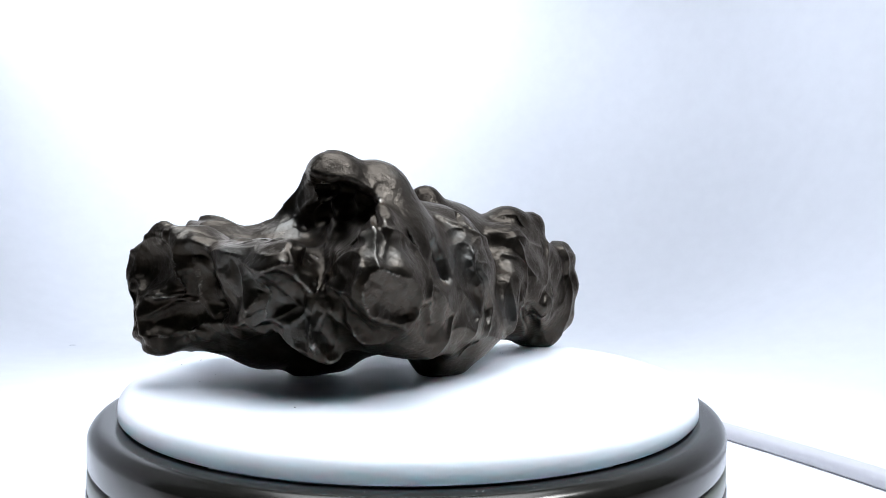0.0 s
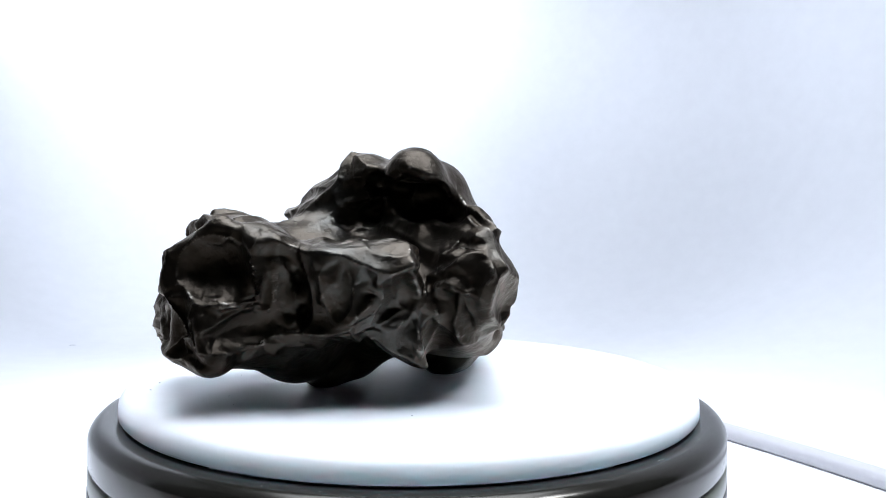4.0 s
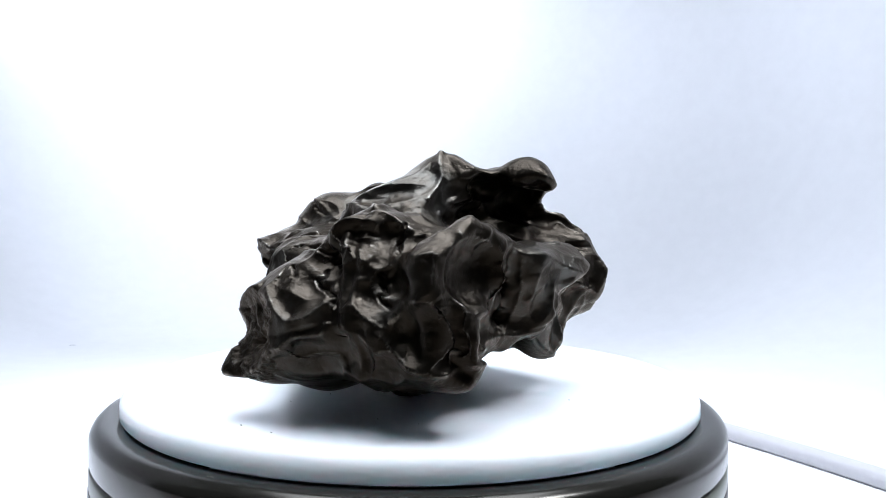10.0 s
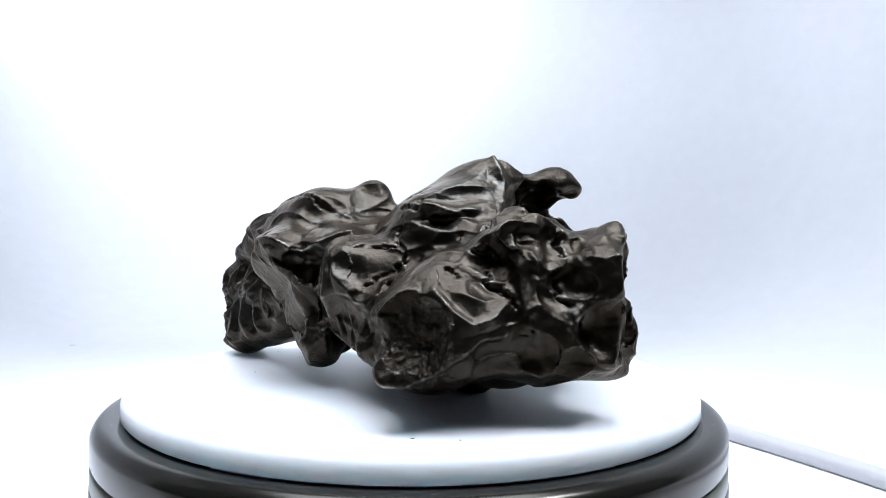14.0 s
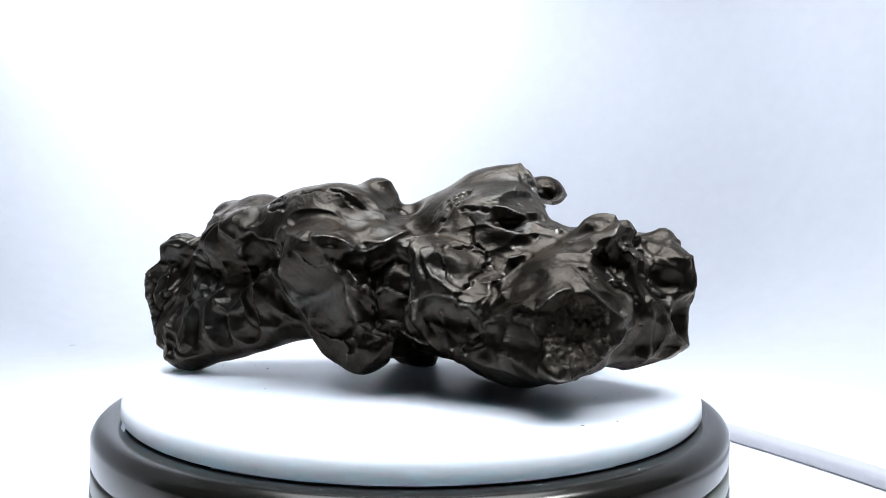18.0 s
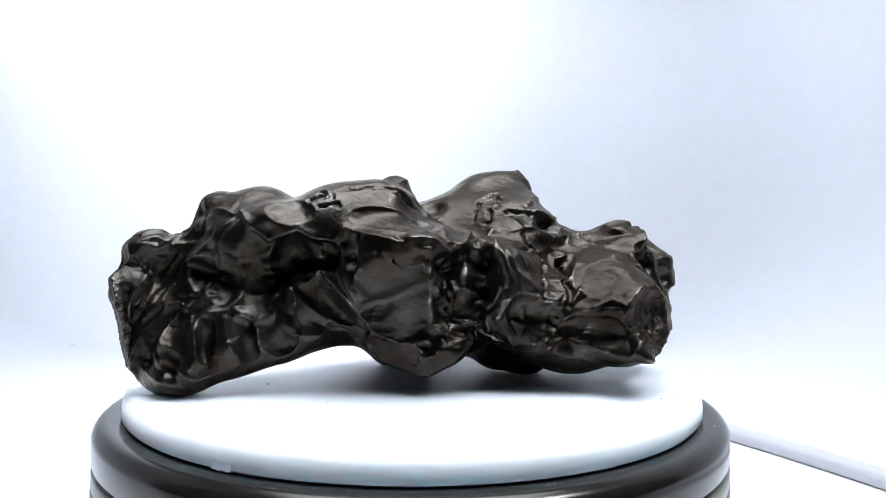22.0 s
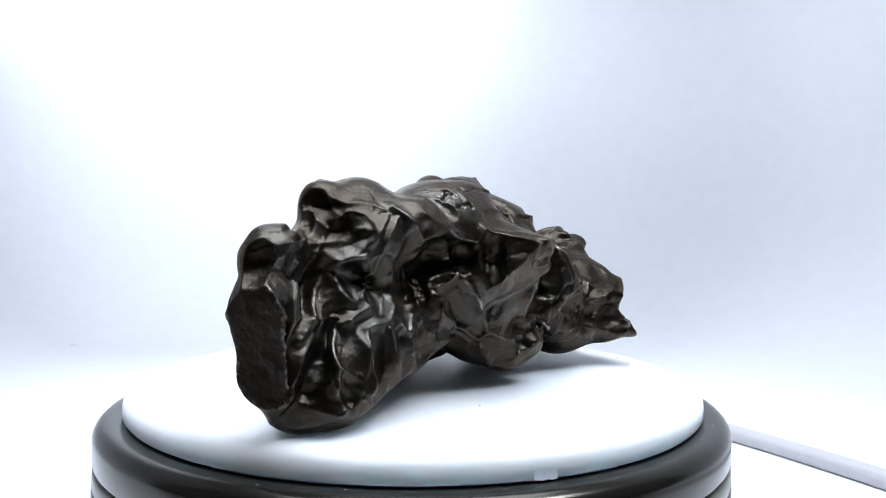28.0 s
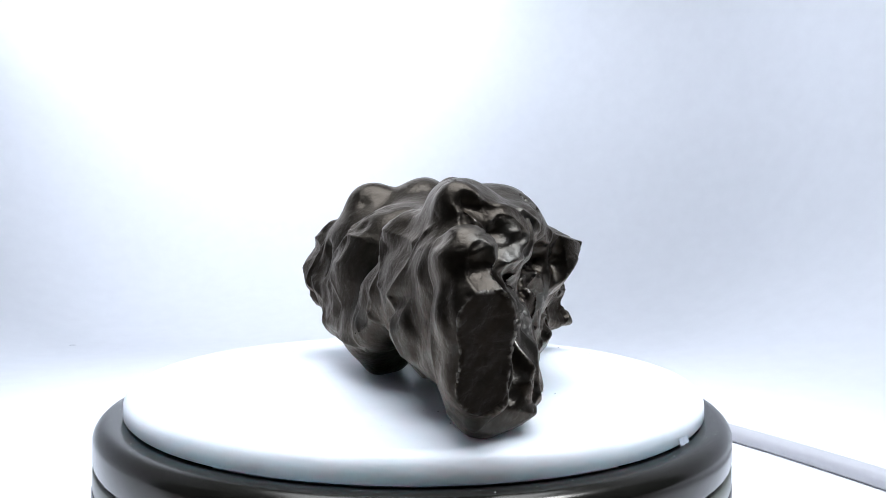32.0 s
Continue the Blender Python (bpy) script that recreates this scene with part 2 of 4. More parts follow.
lump((-29.8, -19.7, 70.0, 6.7), (-28.8, -15.4, 30.5, 14.4), (-35.8, -11.6, 56.1, 11.4), (-39.1, -10.9, 6.1, 7.1), (-41.1, -8.9, 30.3, 6.6), (-38.8, -8.1, 30.3, 5.4))
lump((-10.1, -59.1, 37.1, 10.7), (-10.9, -56.1, 51.9, 7.1), (-14.5, -53.4, 22.4, 5.5), (-4.9, -51.8, 32.1, 10.4))
# the humped middle with the horn
lump((-49.2, 21.9, 22.8, 6.2), (-21.0, -15.1, 62.9, 12.5), (-24.7, -14.8, 20.9, 10.7), (-27.6, -9.1, 7.5, 6.1), (-15.2, -6.0, 45.4, 22.0), (-19.5, -3.8, 29.6, 22.5))
lump((-34.2, -1.9, 47.4, 18.0), (-20.4, 20.0, 37.3, 2.4), (-35.8, 20.6, 31.0, 16.4), (-37.8, 29.7, 38.8, 8.0), (-9.9, -36.2, 43.8, 16.8), (-4.9, -35.1, 30.1, 18.3))
lump((-11.6, -34.9, 63.4, 10.7), (4.5, -32.3, 19.8, 9.5), (-10.2, -29.8, 46.3, 17.9), (12.2, -19.6, 19.7, 10.5), (6.7, -13.6, 28.9, 16.3), (6.6, -9.6, 7.4, 8.3))
lump((4.0, -5.9, 37.3, 21.7), (-7.0, 1.1, 22.5, 13.2))
# the waist
lump((-18.8, 32.5, 38.5, 14.4), (-16.1, 36.0, 9.8, 4.4), (-23.3, 36.4, 16.6, 7.0), (-19.7, 49.8, 45.0, 5.0), (12.1, -9.4, 36.5, 16.0), (5.9, -3.4, 43.9, 17.7))
lump((4.0, -0.6, 32.7, 15.9), (7.0, 5.9, 31.9, 12.0), (3.8, 10.2, 16.6, 11.2), (3.0, 16.5, 66.3, 5.6), (7.6, 26.2, 35.2, 16.9), (9.0, 26.7, 36.1, 20.7))
lump((5.8, 27.3, 45.5, 21.3), (-3.5, 32.3, 34.9, 17.1), (-6.6, 34.9, 18.5, 10.5), (6.3, 36.3, 25.6, 6.9), (-0.8, 36.4, 58.3, 8.3), (-8.6, 48.5, 41.6, 11.3))
lump((16.0, -6.4, 4.5, 3.8), (20.7, -5.1, 16.9, 11.0), (31.6, 7.9, 19.9, 8.3))
# the ribbed flank
lump((12.7, 39.6, 48.8, 17.6), (32.1, 15.1, 30.8, 11.1), (36.4, 24.2, 48.5, 8.4), (22.7, 35.4, 35.3, 14.8), (15.3, 35.8, 42.6, 4.1), (33.9, 37.4, 33.5, 19.7))
lump((24.7, 38.8, 33.9, 7.0), (19.7, 42.2, 28.1, 14.1), (43.9, 43.3, 26.0, 13.4), (38.8, 44.2, 55.6, 10.3), (41.3, 44.5, 25.1, 16.4), (27.9, 50.9, 19.7, 9.7))
lump((41.6, 52.1, 44.0, 15.3), (26.2, 57.0, 51.2, 7.6))
# the hanging trunk
lump((40.7, 57.1, 16.5, 11.2), (53.1, 51.5, 18.3, 7.0), (51.8, 52.1, 58.4, 5.0), (55.3, 53.4, 39.1, 9.5), (50.4, 57.7, 25.1, 10.7), (62.3, 63.1, 22.6, 8.3))
lump((67.0, 64.5, 43.9, 7.2), (61.1, 65.3, 6.6, 6.2), (51.0, 65.9, 10.7, 10.1), (69.9, 66.9, 15.1, 3.8), (70.2, 68.4, 30.6, 7.4))
# nose side and horn flank
prints((-52.0, -58.4, 18.2, -37.1, -26.1, 5.3, 6.2), (-27.1, -63.6, 39.2, -32.2, -43.4, 48.3, 2.6), (20.4, -29.4, 34.9, 20.9, -30.2, 27.3, 3.1), (46.9, 24.7, 21.3, 54.9, 57.1, 3.5, 3.4))
prints((14.5, -21.8, 55.3, 14.5, -21.8, 55.3, 2.9), (35.6, 4.9, 43.7, 35.6, 4.9, 43.7, 7.4), (47.4, 33.2, 60.4, 47.4, 33.2, 60.4, 5.4), (14.7, -42.1, 20.4, 21.1, -31.0, 25.4, 3.9))
prints((54.6, 26.6, 24.5, 63.0, 42.3, 36.7, 4.1), (-5.9, -59.5, 16.7, -3.5, -63.6, 20.7, 5.6), (3.0, -63.0, 21.9, 3.0, -63.0, 21.9, 7.6), (9.2, -39.9, 46.1, 8.9, -46.3, 39.0, 2.5))
prints((28.0, -21.0, 32.2, 30.0, -14.5, 25.0, 3.3))
# cavity side
prints((-16.8, -75.8, 36.5, -16.8, -75.8, 36.5, 7.9), (-31.6, -60.6, 27.1, -29.8, -60.5, 20.2, 3.1), (-52.2, -64.9, 40.5, -51.5, -63.8, 28.2, 8.8), (-45.4, -25.2, 60.3, -45.4, -25.2, 60.3, 6.6))
prints((-24.4, -53.4, 41.3, -25.0, -56.6, 34.9, 2.4), (-25.2, -65.5, 40.3, -22.7, -69.6, 39.4, 6.6), (-34.4, -35.7, 60.9, -18.0, -52.8, 59.3, 6.1), (-37.6, -59.9, 21.6, -33.5, -59.4, 15.5, 5.7))
prints((-15.0, -66.6, 25.3, -15.0, -66.6, 25.3, 4.6), (-26.6, -65.8, 28.4, -11.3, -42.6, 4.4, 5.6), (-38.8, -62.5, 27.6, -38.8, -62.5, 27.6, 5.9), (-3.8, -59.9, 17.8, -3.8, -59.9, 17.8, 5.9))
# nose end
prints((-20.5, -62.7, 51.5, -20.5, -62.7, 51.5, 6.2), (-23.1, -53.1, 50.9, -23.1, -53.1, 50.9, 4.5), (-36.7, -29.2, 55.6, -33.7, -33.2, 54.9, 5.0), (-92.1, -43.7, 32.7, -91.2, -44.0, 18.1, 6.7))
prints((-3.0, -18.7, 7.5, -3.0, -18.7, 7.5, 4.7), (-58.6, -59.7, 38.9, -55.7, -58.7, 26.9, 5.7), (-36.9, -58.9, 26.7, -34.4, -59.2, 19.8, 3.6), (-86.2, -20.7, 48.8, -83.6, -23.7, 50.8, 6.0))
prints((-24.1, -62.6, 30.2, -21.2, -62.5, 20.2, 6.0), (-39.2, -30.3, 66.1, -39.2, -30.3, 66.1, 5.9), (-36.6, -50.1, 60.8, -27.9, -55.5, 56.5, 9.4), (-66.0, -55.5, 43.5, -63.7, -50.7, 26.3, 8.4))
prints((-49.2, -21.0, 55.9, -49.2, -21.0, 55.9, 2.2), (-71.8, -43.9, 15.9, -69.2, -46.0, 19.8, 5.2), (-29.3, -60.7, 29.5, -29.3, -60.7, 29.5, 3.7), (-93.2, -25.8, 19.7, -93.2, -25.8, 19.7, 3.5))
prints((-39.9, -30.9, 51.3, -51.2, -53.7, 50.2, 4.0))
# chin
prints((-94.0, -36.0, 43.4, -94.3, -37.7, 37.7, 3.3), (-35.7, -38.3, 66.2, -35.7, -38.3, 66.2, 4.7))
prints((-91.7, -5.1, 36.3, -91.7, -5.1, 36.3, 7.1), (-90.4, -17.7, 35.8, -91.3, -24.8, 34.3, 4.9), (-29.2, 46.8, 45.4, -29.2, 46.8, 45.4, 4.4), (-91.7, -4.7, 15.0, -91.7, -4.7, 15.0, 8.2))
prints((-19.1, 31.8, 62.6, -19.1, 31.8, 62.6, 9.0), (-95.1, -15.3, 17.1, -95.1, -15.3, 17.1, 8.0), (-88.6, -45.0, 44.2, -89.9, -45.5, 39.4, 5.7), (-90.7, -28.1, 45.1, -90.7, -28.1, 45.1, 3.0))
prints((-53.1, -60.6, 40.3, -53.5, -61.2, 35.1, 2.4), (-30.7, 38.1, 52.2, -32.7, 31.9, 52.4, 5.4))
# broken tip
prints((-92.1, -25.3, 34.2, -92.1, -25.3, 34.2, 5.5), (-93.4, -15.6, 25.4, -93.4, -15.6, 25.4, 4.7), (-89.6, -7.0, 31.8, -91.4, -9.5, 23.6, 3.4), (-95.5, -26.6, 26.7, -96.1, -27.9, 22.3, 7.7))
prints((-88.0, -9.5, 49.2, -88.0, -9.5, 49.2, 5.3), (-85.5, -4.1, 45.9, -86.6, -6.2, 40.3, 5.4))
prints((-51.5, 11.0, 46.0, -56.2, 2.9, 48.1, 3.9), (-95.5, -34.0, 42.5, -95.5, -34.0, 42.5, 4.6))
prints((-80.5, 30.4, 26.5, -52.3, 31.8, 32.4, 3.5), (-91.9, -4.6, 18.6, -90.8, -8.9, 16.7, 6.5), (-18.4, 41.1, 59.6, -18.4, 41.1, 59.6, 8.8))
prints((-39.7, -31.0, 64.0, -34.5, -34.0, 55.9, 5.6), (-13.5, 20.9, 62.2, -9.3, 12.9, 62.9, 6.0))
prints((-50.2, 1.4, 65.9, -51.0, -12.7, 66.5, 7.4), (-43.3, 16.0, 55.9, -47.7, 14.2, 53.6, 4.7), (-28.0, 50.3, 36.6, 2.6, 53.2, 23.1, 4.4))
prints((-35.9, 44.9, 40.7, -30.1, 44.5, 25.2, 10.0), (-33.1, 41.0, 16.2, -40.1, 38.6, 23.2, 4.7))
# crater side
prints((-93.9, 25.0, 25.1, -96.8, 19.3, 28.1, 14.4), (-79.8, 31.3, 28.1, -79.8, 31.3, 28.1, 2.8), (-91.7, -25.8, 43.3, -91.7, -25.8, 43.3, 4.5), (-30.2, 45.9, 36.8, -30.2, 45.9, 36.8, 3.5))
prints((-62.8, 33.2, 43.6, -62.8, 33.2, 43.6, 16.5))
prints((-91.1, -20.3, 36.9, -92.2, -23.9, 35.6, 6.1), (59.1, 73.6, 38.5, 59.1, 73.6, 38.5, 7.1), (-93.5, -11.8, 20.9, -93.5, -11.8, 20.9, 6.2), (-15.2, 46.8, 20.9, -15.2, 46.8, 20.9, 3.3))
prints((37.0, 77.2, 17.8, 37.0, 77.2, 17.8, 9.5), (-86.6, 8.8, 34.8, -91.0, 2.2, 28.7, 2.5), (29.6, 63.9, 24.1, 17.4, 58.6, 24.6, 2.7))
prints((15.3, 66.1, 12.2, 15.3, 66.1, 12.2, 13.3), (-49.9, 4.5, 54.6, -51.5, -11.9, 56.0, 1.9), (6.3, 54.3, 20.9, 7.8, 46.7, 13.0, 5.9), (-60.7, 24.6, 30.5, -61.2, 16.2, 38.0, 2.1))
prints((23.8, 69.1, 46.1, 28.4, 66.6, 34.2, 9.0), (10.3, 59.7, 43.1, 11.0, 58.0, 33.8, 3.9), (-13.6, 22.4, 62.1, -13.6, 22.4, 62.1, 5.8), (22.4, 63.2, 59.4, 22.4, 63.2, 59.4, 4.3))
prints((-83.6, -25.2, 48.2, -83.6, -25.2, 48.2, 4.6), (-34.1, 9.3, 64.0, -33.2, 2.6, 67.6, 2.4))
# long flank
prints((-48.3, 36.0, 25.3, -48.3, 36.0, 25.3, 5.7), (-61.8, 29.7, 18.8, -75.9, 28.7, 21.2, 7.7), (-88.2, -22.9, 41.8, -88.2, -22.9, 41.8, 4.4), (-28.1, 74.6, 35.2, -20.8, 65.4, 19.6, 21.9))
prints((-18.3, 46.8, 20.0, -18.8, 47.1, 17.4, 5.9), (-35.2, 42.4, 46.1, -34.7, 41.8, 24.2, 8.4), (-41.1, 19.0, 60.4, -41.1, 19.0, 60.4, 8.2), (-48.4, 8.5, 54.1, -48.4, 8.5, 54.1, 2.5))
prints((-59.6, 24.3, 33.8, -59.6, 24.3, 33.8, 4.0), (-40.3, 36.4, 18.6, -40.3, 36.4, 18.6, 5.2))
prints((-71.4, 24.4, 42.5, -71.4, 24.4, 42.5, 9.9), (-54.4, 22.6, 38.8, -54.8, 10.5, 41.1, 3.7))
prints((-82.5, -0.5, 43.9, -87.4, -1.7, 37.2, 4.0))
# long flank towards the trunk
prints((62.8, 79.7, 33.8, 62.8, 79.7, 33.8, 7.3), (-17.9, 47.6, 15.3, -17.9, 47.6, 15.3, 5.7), (39.5, 71.8, 41.8, 37.3, 69.4, 33.5, 7.2), (26.5, 65.3, 39.8, 26.6, 64.2, 29.7, 6.3))
prints((47.5, 70.1, 36.0, 43.9, 72.7, 25.6, 4.9), (47.6, 78.3, 15.7, 47.3, 78.6, 7.7, 5.5), (60.0, 73.6, 19.5, 55.9, 72.0, 25.8, 3.0))
prints((39.6, 72.0, 20.9, 37.7, 71.5, 10.6, 3.7), (21.3, 64.9, 44.2, 10.0, 60.6, 45.3, 4.5), (2.0, 59.9, 47.7, 2.4, 59.9, 38.5, 5.4), (14.8, 59.8, 35.0, 5.3, 52.4, 21.0, 5.7))
prints((13.4, 59.0, 19.7, 13.4, 59.0, 19.7, 6.6), (29.0, 67.3, 20.2, 28.3, 64.1, 10.3, 4.6), (59.7, 67.9, 41.8, 68.2, 72.7, 21.6, 2.2))
prints((-46.4, 31.8, 17.7, -49.3, 33.6, 24.2, 3.1), (-13.7, 72.9, 34.7, -21.7, 66.3, 28.3, 16.6))
prints((50.2, 63.4, 58.4, 50.2, 63.4, 58.4, 5.7), (59.7, 77.1, 11.7, 59.7, 77.1, 11.7, 4.4))
prints((-50.6, 37.9, 42.8, -50.6, 37.9, 42.8, 7.8))
# trunk
prints((49.7, 69.7, 38.2, 49.7, 69.7, 38.2, 5.7), (0.7, 60.5, 44.8, 1.5, 60.0, 38.9, 4.7), (56.5, 72.9, 21.1, 56.6, 75.8, 12.1, 2.6))
prints((50.1, 67.4, 50.4, 50.1, 67.4, 50.4, 4.7), (48.4, 68.5, 31.3, 45.9, 70.2, 24.3, 2.0))
prints((72.9, 71.5, 42.8, 72.9, 71.5, 42.8, 2.0), (67.5, 76.7, 4.6, 67.5, 76.7, 4.6, 7.3), (40.7, 68.5, 31.2, 40.7, 68.5, 31.2, 3.3))
prints((-32.6, 40.2, 26.3, -32.6, 40.2, 26.3, 3.6), (33.8, 73.4, 21.9, 33.8, 73.4, 21.9, 7.5), (-14.3, 48.1, 16.5, -14.3, 48.1, 16.5, 5.5))
prints((-21.5, 56.2, 43.6, -33.4, 40.9, 36.8, 1.8), (-46.7, 35.7, 23.4, -52.6, 30.7, 16.0, 4.5))
# trunk end
prints((74.7, 70.3, 40.6, 78.2, 73.1, 30.9, 2.3), (57.0, 55.9, 57.9, 57.0, 55.9, 57.9, 1.8), (73.7, 83.7, 24.9, 70.7, 80.8, 18.2, 10.6))
prints((2.2, -28.5, 66.0, 2.2, -28.5, 66.0, 4.2), (75.0, 65.2, 37.8, 77.3, 68.0, 26.7, 2.0), (67.6, 50.5, 39.6, 67.6, 50.5, 39.6, 3.5))
prints((62.6, 40.9, 32.4, 65.1, 47.7, 20.7, 4.5), (47.8, 20.9, 45.7, 75.4, 63.7, 49.1, 3.7), (25.6, -9.4, 56.6, 25.6, -9.4, 56.6, 5.5), (63.8, 43.9, 17.7, 63.8, 43.9, 17.7, 5.4))
prints((45.8, 9.0, 31.5, 44.1, 6.1, 21.8, 5.1), (31.7, -18.8, 23.6, 31.7, -18.8, 23.6, 7.2), (16.1, -3.7, 62.4, 16.1, -3.7, 62.4, 3.4), (18.5, -45.8, 41.5, 18.5, -45.8, 41.5, 11.9))
prints((51.4, 37.2, 52.4, 51.4, 37.2, 52.4, 2.3))
# nose side facets
prints((-69.4, -61.8, 22.8, -69.4, -61.8, 22.8, 21.4), (30.0, 11.1, 50.2, 30.0, 11.1, 50.2, 6.7), (-33.2, -67.7, 26.4, -33.9, -68.0, 26.4, 13.4), (-3.7, -75.8, 50.2, -3.7, -75.8, 50.2, 12.7))
prints((-16.3, -64.6, 22.4, -10.1, -62.0, 17.6, 6.3), (-42.0, -28.0, 57.1, -36.3, -30.5, 57.0, 6.5), (4.9, -82.5, 30.3, 7.4, -75.3, 20.2, 20.0), (3.8, -26.1, 4.2, 3.8, -26.1, 4.2, 9.9))
prints((-22.8, -50.9, 58.2, -11.2, -61.8, 57.0, 6.2), (23.1, -27.5, 39.0, 24.5, -27.7, 23.3, 4.4), (5.6, -51.4, 48.5, 8.9, -51.4, 41.7, 4.8), (8.7, -53.8, 24.6, 10.2, -47.7, 18.3, 6.2))
prints((-17.9, -72.3, 36.0, -20.6, -66.1, 27.9, 5.9), (-24.0, -59.5, 39.0, -28.1, -47.8, 48.2, 3.8), (15.9, -42.7, 28.2, 17.0, -38.4, 18.2, 4.7), (22.0, -21.7, 7.5, 22.0, -21.7, 7.5, 6.5))
# nose dish and cavity
prints((-90.6, -51.4, 38.8, -85.2, -53.7, 41.0, 15.3), (-21.4, -52.1, 53.2, -19.3, -61.6, 49.5, 6.1), (-35.6, -30.2, 54.0, -30.5, -44.3, 52.1, 6.5), (-93.7, -43.1, 25.1, -90.5, -43.3, 15.7, 7.6))
prints((-6.1, -13.5, 3.6, 1.2, -19.9, 0.5, 6.8), (-63.3, -39.8, 11.1, -55.6, -51.7, 16.2, 5.7))
# long flank under the brow
prints((-50.7, 37.0, 24.5, -62.3, 31.0, 22.2, 9.5))
# flank facets
prints((25.5, 62.9, 32.8, 23.4, 64.4, 21.6, 5.6))


# deep voids
prints((-20.7, -44.9, 59.1, -20.7, -37.1, 59.7, 5.6), (-13.2, -52.6, 57.0, -12.9, -45.4, 57.5, 4.4), (-29.7, -33.6, 56.5, -30.0, -27.4, 56.9, 4.4), (-37.4, -26.0, 54.0, -37.6, -23.4, 54.2, 3.4))
prints((-15.0, -65.9, 46.4, -14.9, -62.7, 46.5, 1.9), (-34.0, -34.5, 65.2, -28.4, -29.9, 66.0, 4.2), (-21.7, -44.9, 61.5, -16.3, -41.0, 62.0, 5.7), (-28.0, -38.7, 62.5, -22.5, -34.4, 63.2, 5.0))
prints((-62.0, -47.4, 36.7, -59.3, -44.8, 36.6, 3.2), (-59.3, -45.0, 27.6, -56.5, -42.4, 27.3, 3.0), (-85.6, -17.0, 48.3, -83.6, -14.0, 48.4, 3.6), (-45.5, -60.6, 33.8, -43.1, -58.9, 33.6, 2.7))
prints((-28.6, -38.2, 63.3, -23.0, -38.8, 63.8, 5.8), (-30.9, 25.4, 18.3, -26.1, 26.4, 17.7, 8.1), (-87.2, 14.9, 21.8, -84.6, 15.5, 21.4, 4.2), (-27.5, 47.9, 40.8, -25.4, 46.5, 40.8, 4.1))
prints((-28.1, 41.1, 38.7, -25.4, 39.2, 38.7, 4.2), (-31.9, 36.5, 42.3, -29.2, 34.4, 42.2, 3.8), (-48.8, 2.9, 53.8, -46.6, 0.5, 54.0, 1.8), (29.6, 63.5, 22.6, 31.3, 62.8, 22.4, 2.8))
prints((-82.5, -2.0, 42.2, -80.9, -4.4, 42.2, 2.9), (-86.5, -19.8, 38.9, -85.0, -22.4, 38.8, 2.4), (17.6, 62.4, 43.0, 18.6, 58.1, 43.0, 7.2), (23.9, 62.8, 37.3, 25.1, 58.9, 37.2, 6.6))
prints((9.3, 58.8, 43.1, 10.0, 55.4, 43.1, 5.7), (-33.8, 35.9, 40.8, -34.0, 31.3, 40.7, 3.7), (-33.9, 35.2, 31.7, -34.1, 31.6, 31.4, 3.3), (52.1, 59.8, 56.4, 53.3, 56.8, 56.6, 2.0))
prints((38.9, 64.5, 35.6, 39.7, 62.6, 35.5, 3.2), (-0.3, 56.8, 42.4, 0.1, 54.0, 42.3, 3.0), (36.7, 65.2, 41.2, 32.6, 60.5, 41.1, 1.8), (32.0, 60.0, 31.7, 27.9, 55.3, 31.3, 1.9))
prints((47.4, 66.6, 37.7, 44.3, 62.7, 37.5, 2.6))
# the horn and the nose
hollow((-77.3, -42.1, 24.3), -74, 6, 13.2, 7.1, 0, 1.8)
hollow((-68.2, -46.8, 38.4), -76, 2, 4.0, 12.0, 0, 2.0)
ridge(1.5, 2.6, (-90.0, -37.3, 32.0), (-81.2, -42.8, 30.6), (-72.1, -43.8, 33.2))
ridge(1.5, 2.6, (-43.0, -64.2, 39.8), (-44.1, -60.3, 32.7), (-47.2, -56.3, 24.7), (-56.3, -44.7, 21.8))
ridge(1.5, 2.6, (-64.2, -46.8, 40.9), (-60.5, -45.3, 35.0), (-58.8, -43.3, 27.3), (-56.3, -44.7, 21.8))
ridge(1.8, 2.6, (-56.3, -44.7, 21.8), (-47.4, -55.3, 23.0), (-43.2, -50.4, 19.1), (-35.6, -53.6, 16.7), (-29.9, -54.8, 14.7), (-23.4, -55.0, 11.4), (-20.5, -47.6, 11.4))
ridge(1.5, 2.6, (-69.7, -39.6, 16.7), (-65.3, -40.9, 21.4), (-56.3, -44.7, 21.8))
ridge(1.5, 2.6, (-41.7, -64.8, 39.8), (-35.6, -65.6, 41.4), (-31.8, -65.9, 41.0))
hollow((-36.4, -55.8, 31.1), -85, 4, 7.4, 7.4, 0, 2.0)
hollow((-30.6, -62.5, 43.8), -87, 0, 2.0, 5.6, 12, 1.5)
hollow((-24.3, -53.8, 22.4), -89, 7, 3.6, 7.4, 0, 1.5)
ridge(1.5, 2.6, (-28.4, -54.9, 28.3), (-23.7, -52.5, 37.2), (-20.9, -65.6, 41.1))
hollow((-17.1, -66.6, 39.6), -91, 1, 5.2, 5.9, 0, 1.5)
ridge(1.2, 1.8, (-12.8, -69.4, 36.4), (-11.4, -69.5, 41.3))
ridge(2.2, 2.6, (-10.7, -54.5, 55.6), (-9.0, -64.7, 48.7), (-8.1, -68.0, 42.5), (-7.1, -69.5, 40.1))
hollow((-14.9, -64.8, 46.8), -92, -1, 3.4, 2.3, 0, 3.0)
ridge(1.6, 2.6, (-29.0, -53.3, 68.6), (-20.7, -54.5, 66.7), (-12.2, -48.0, 63.7), (-9.6, -48.9, 60.8))
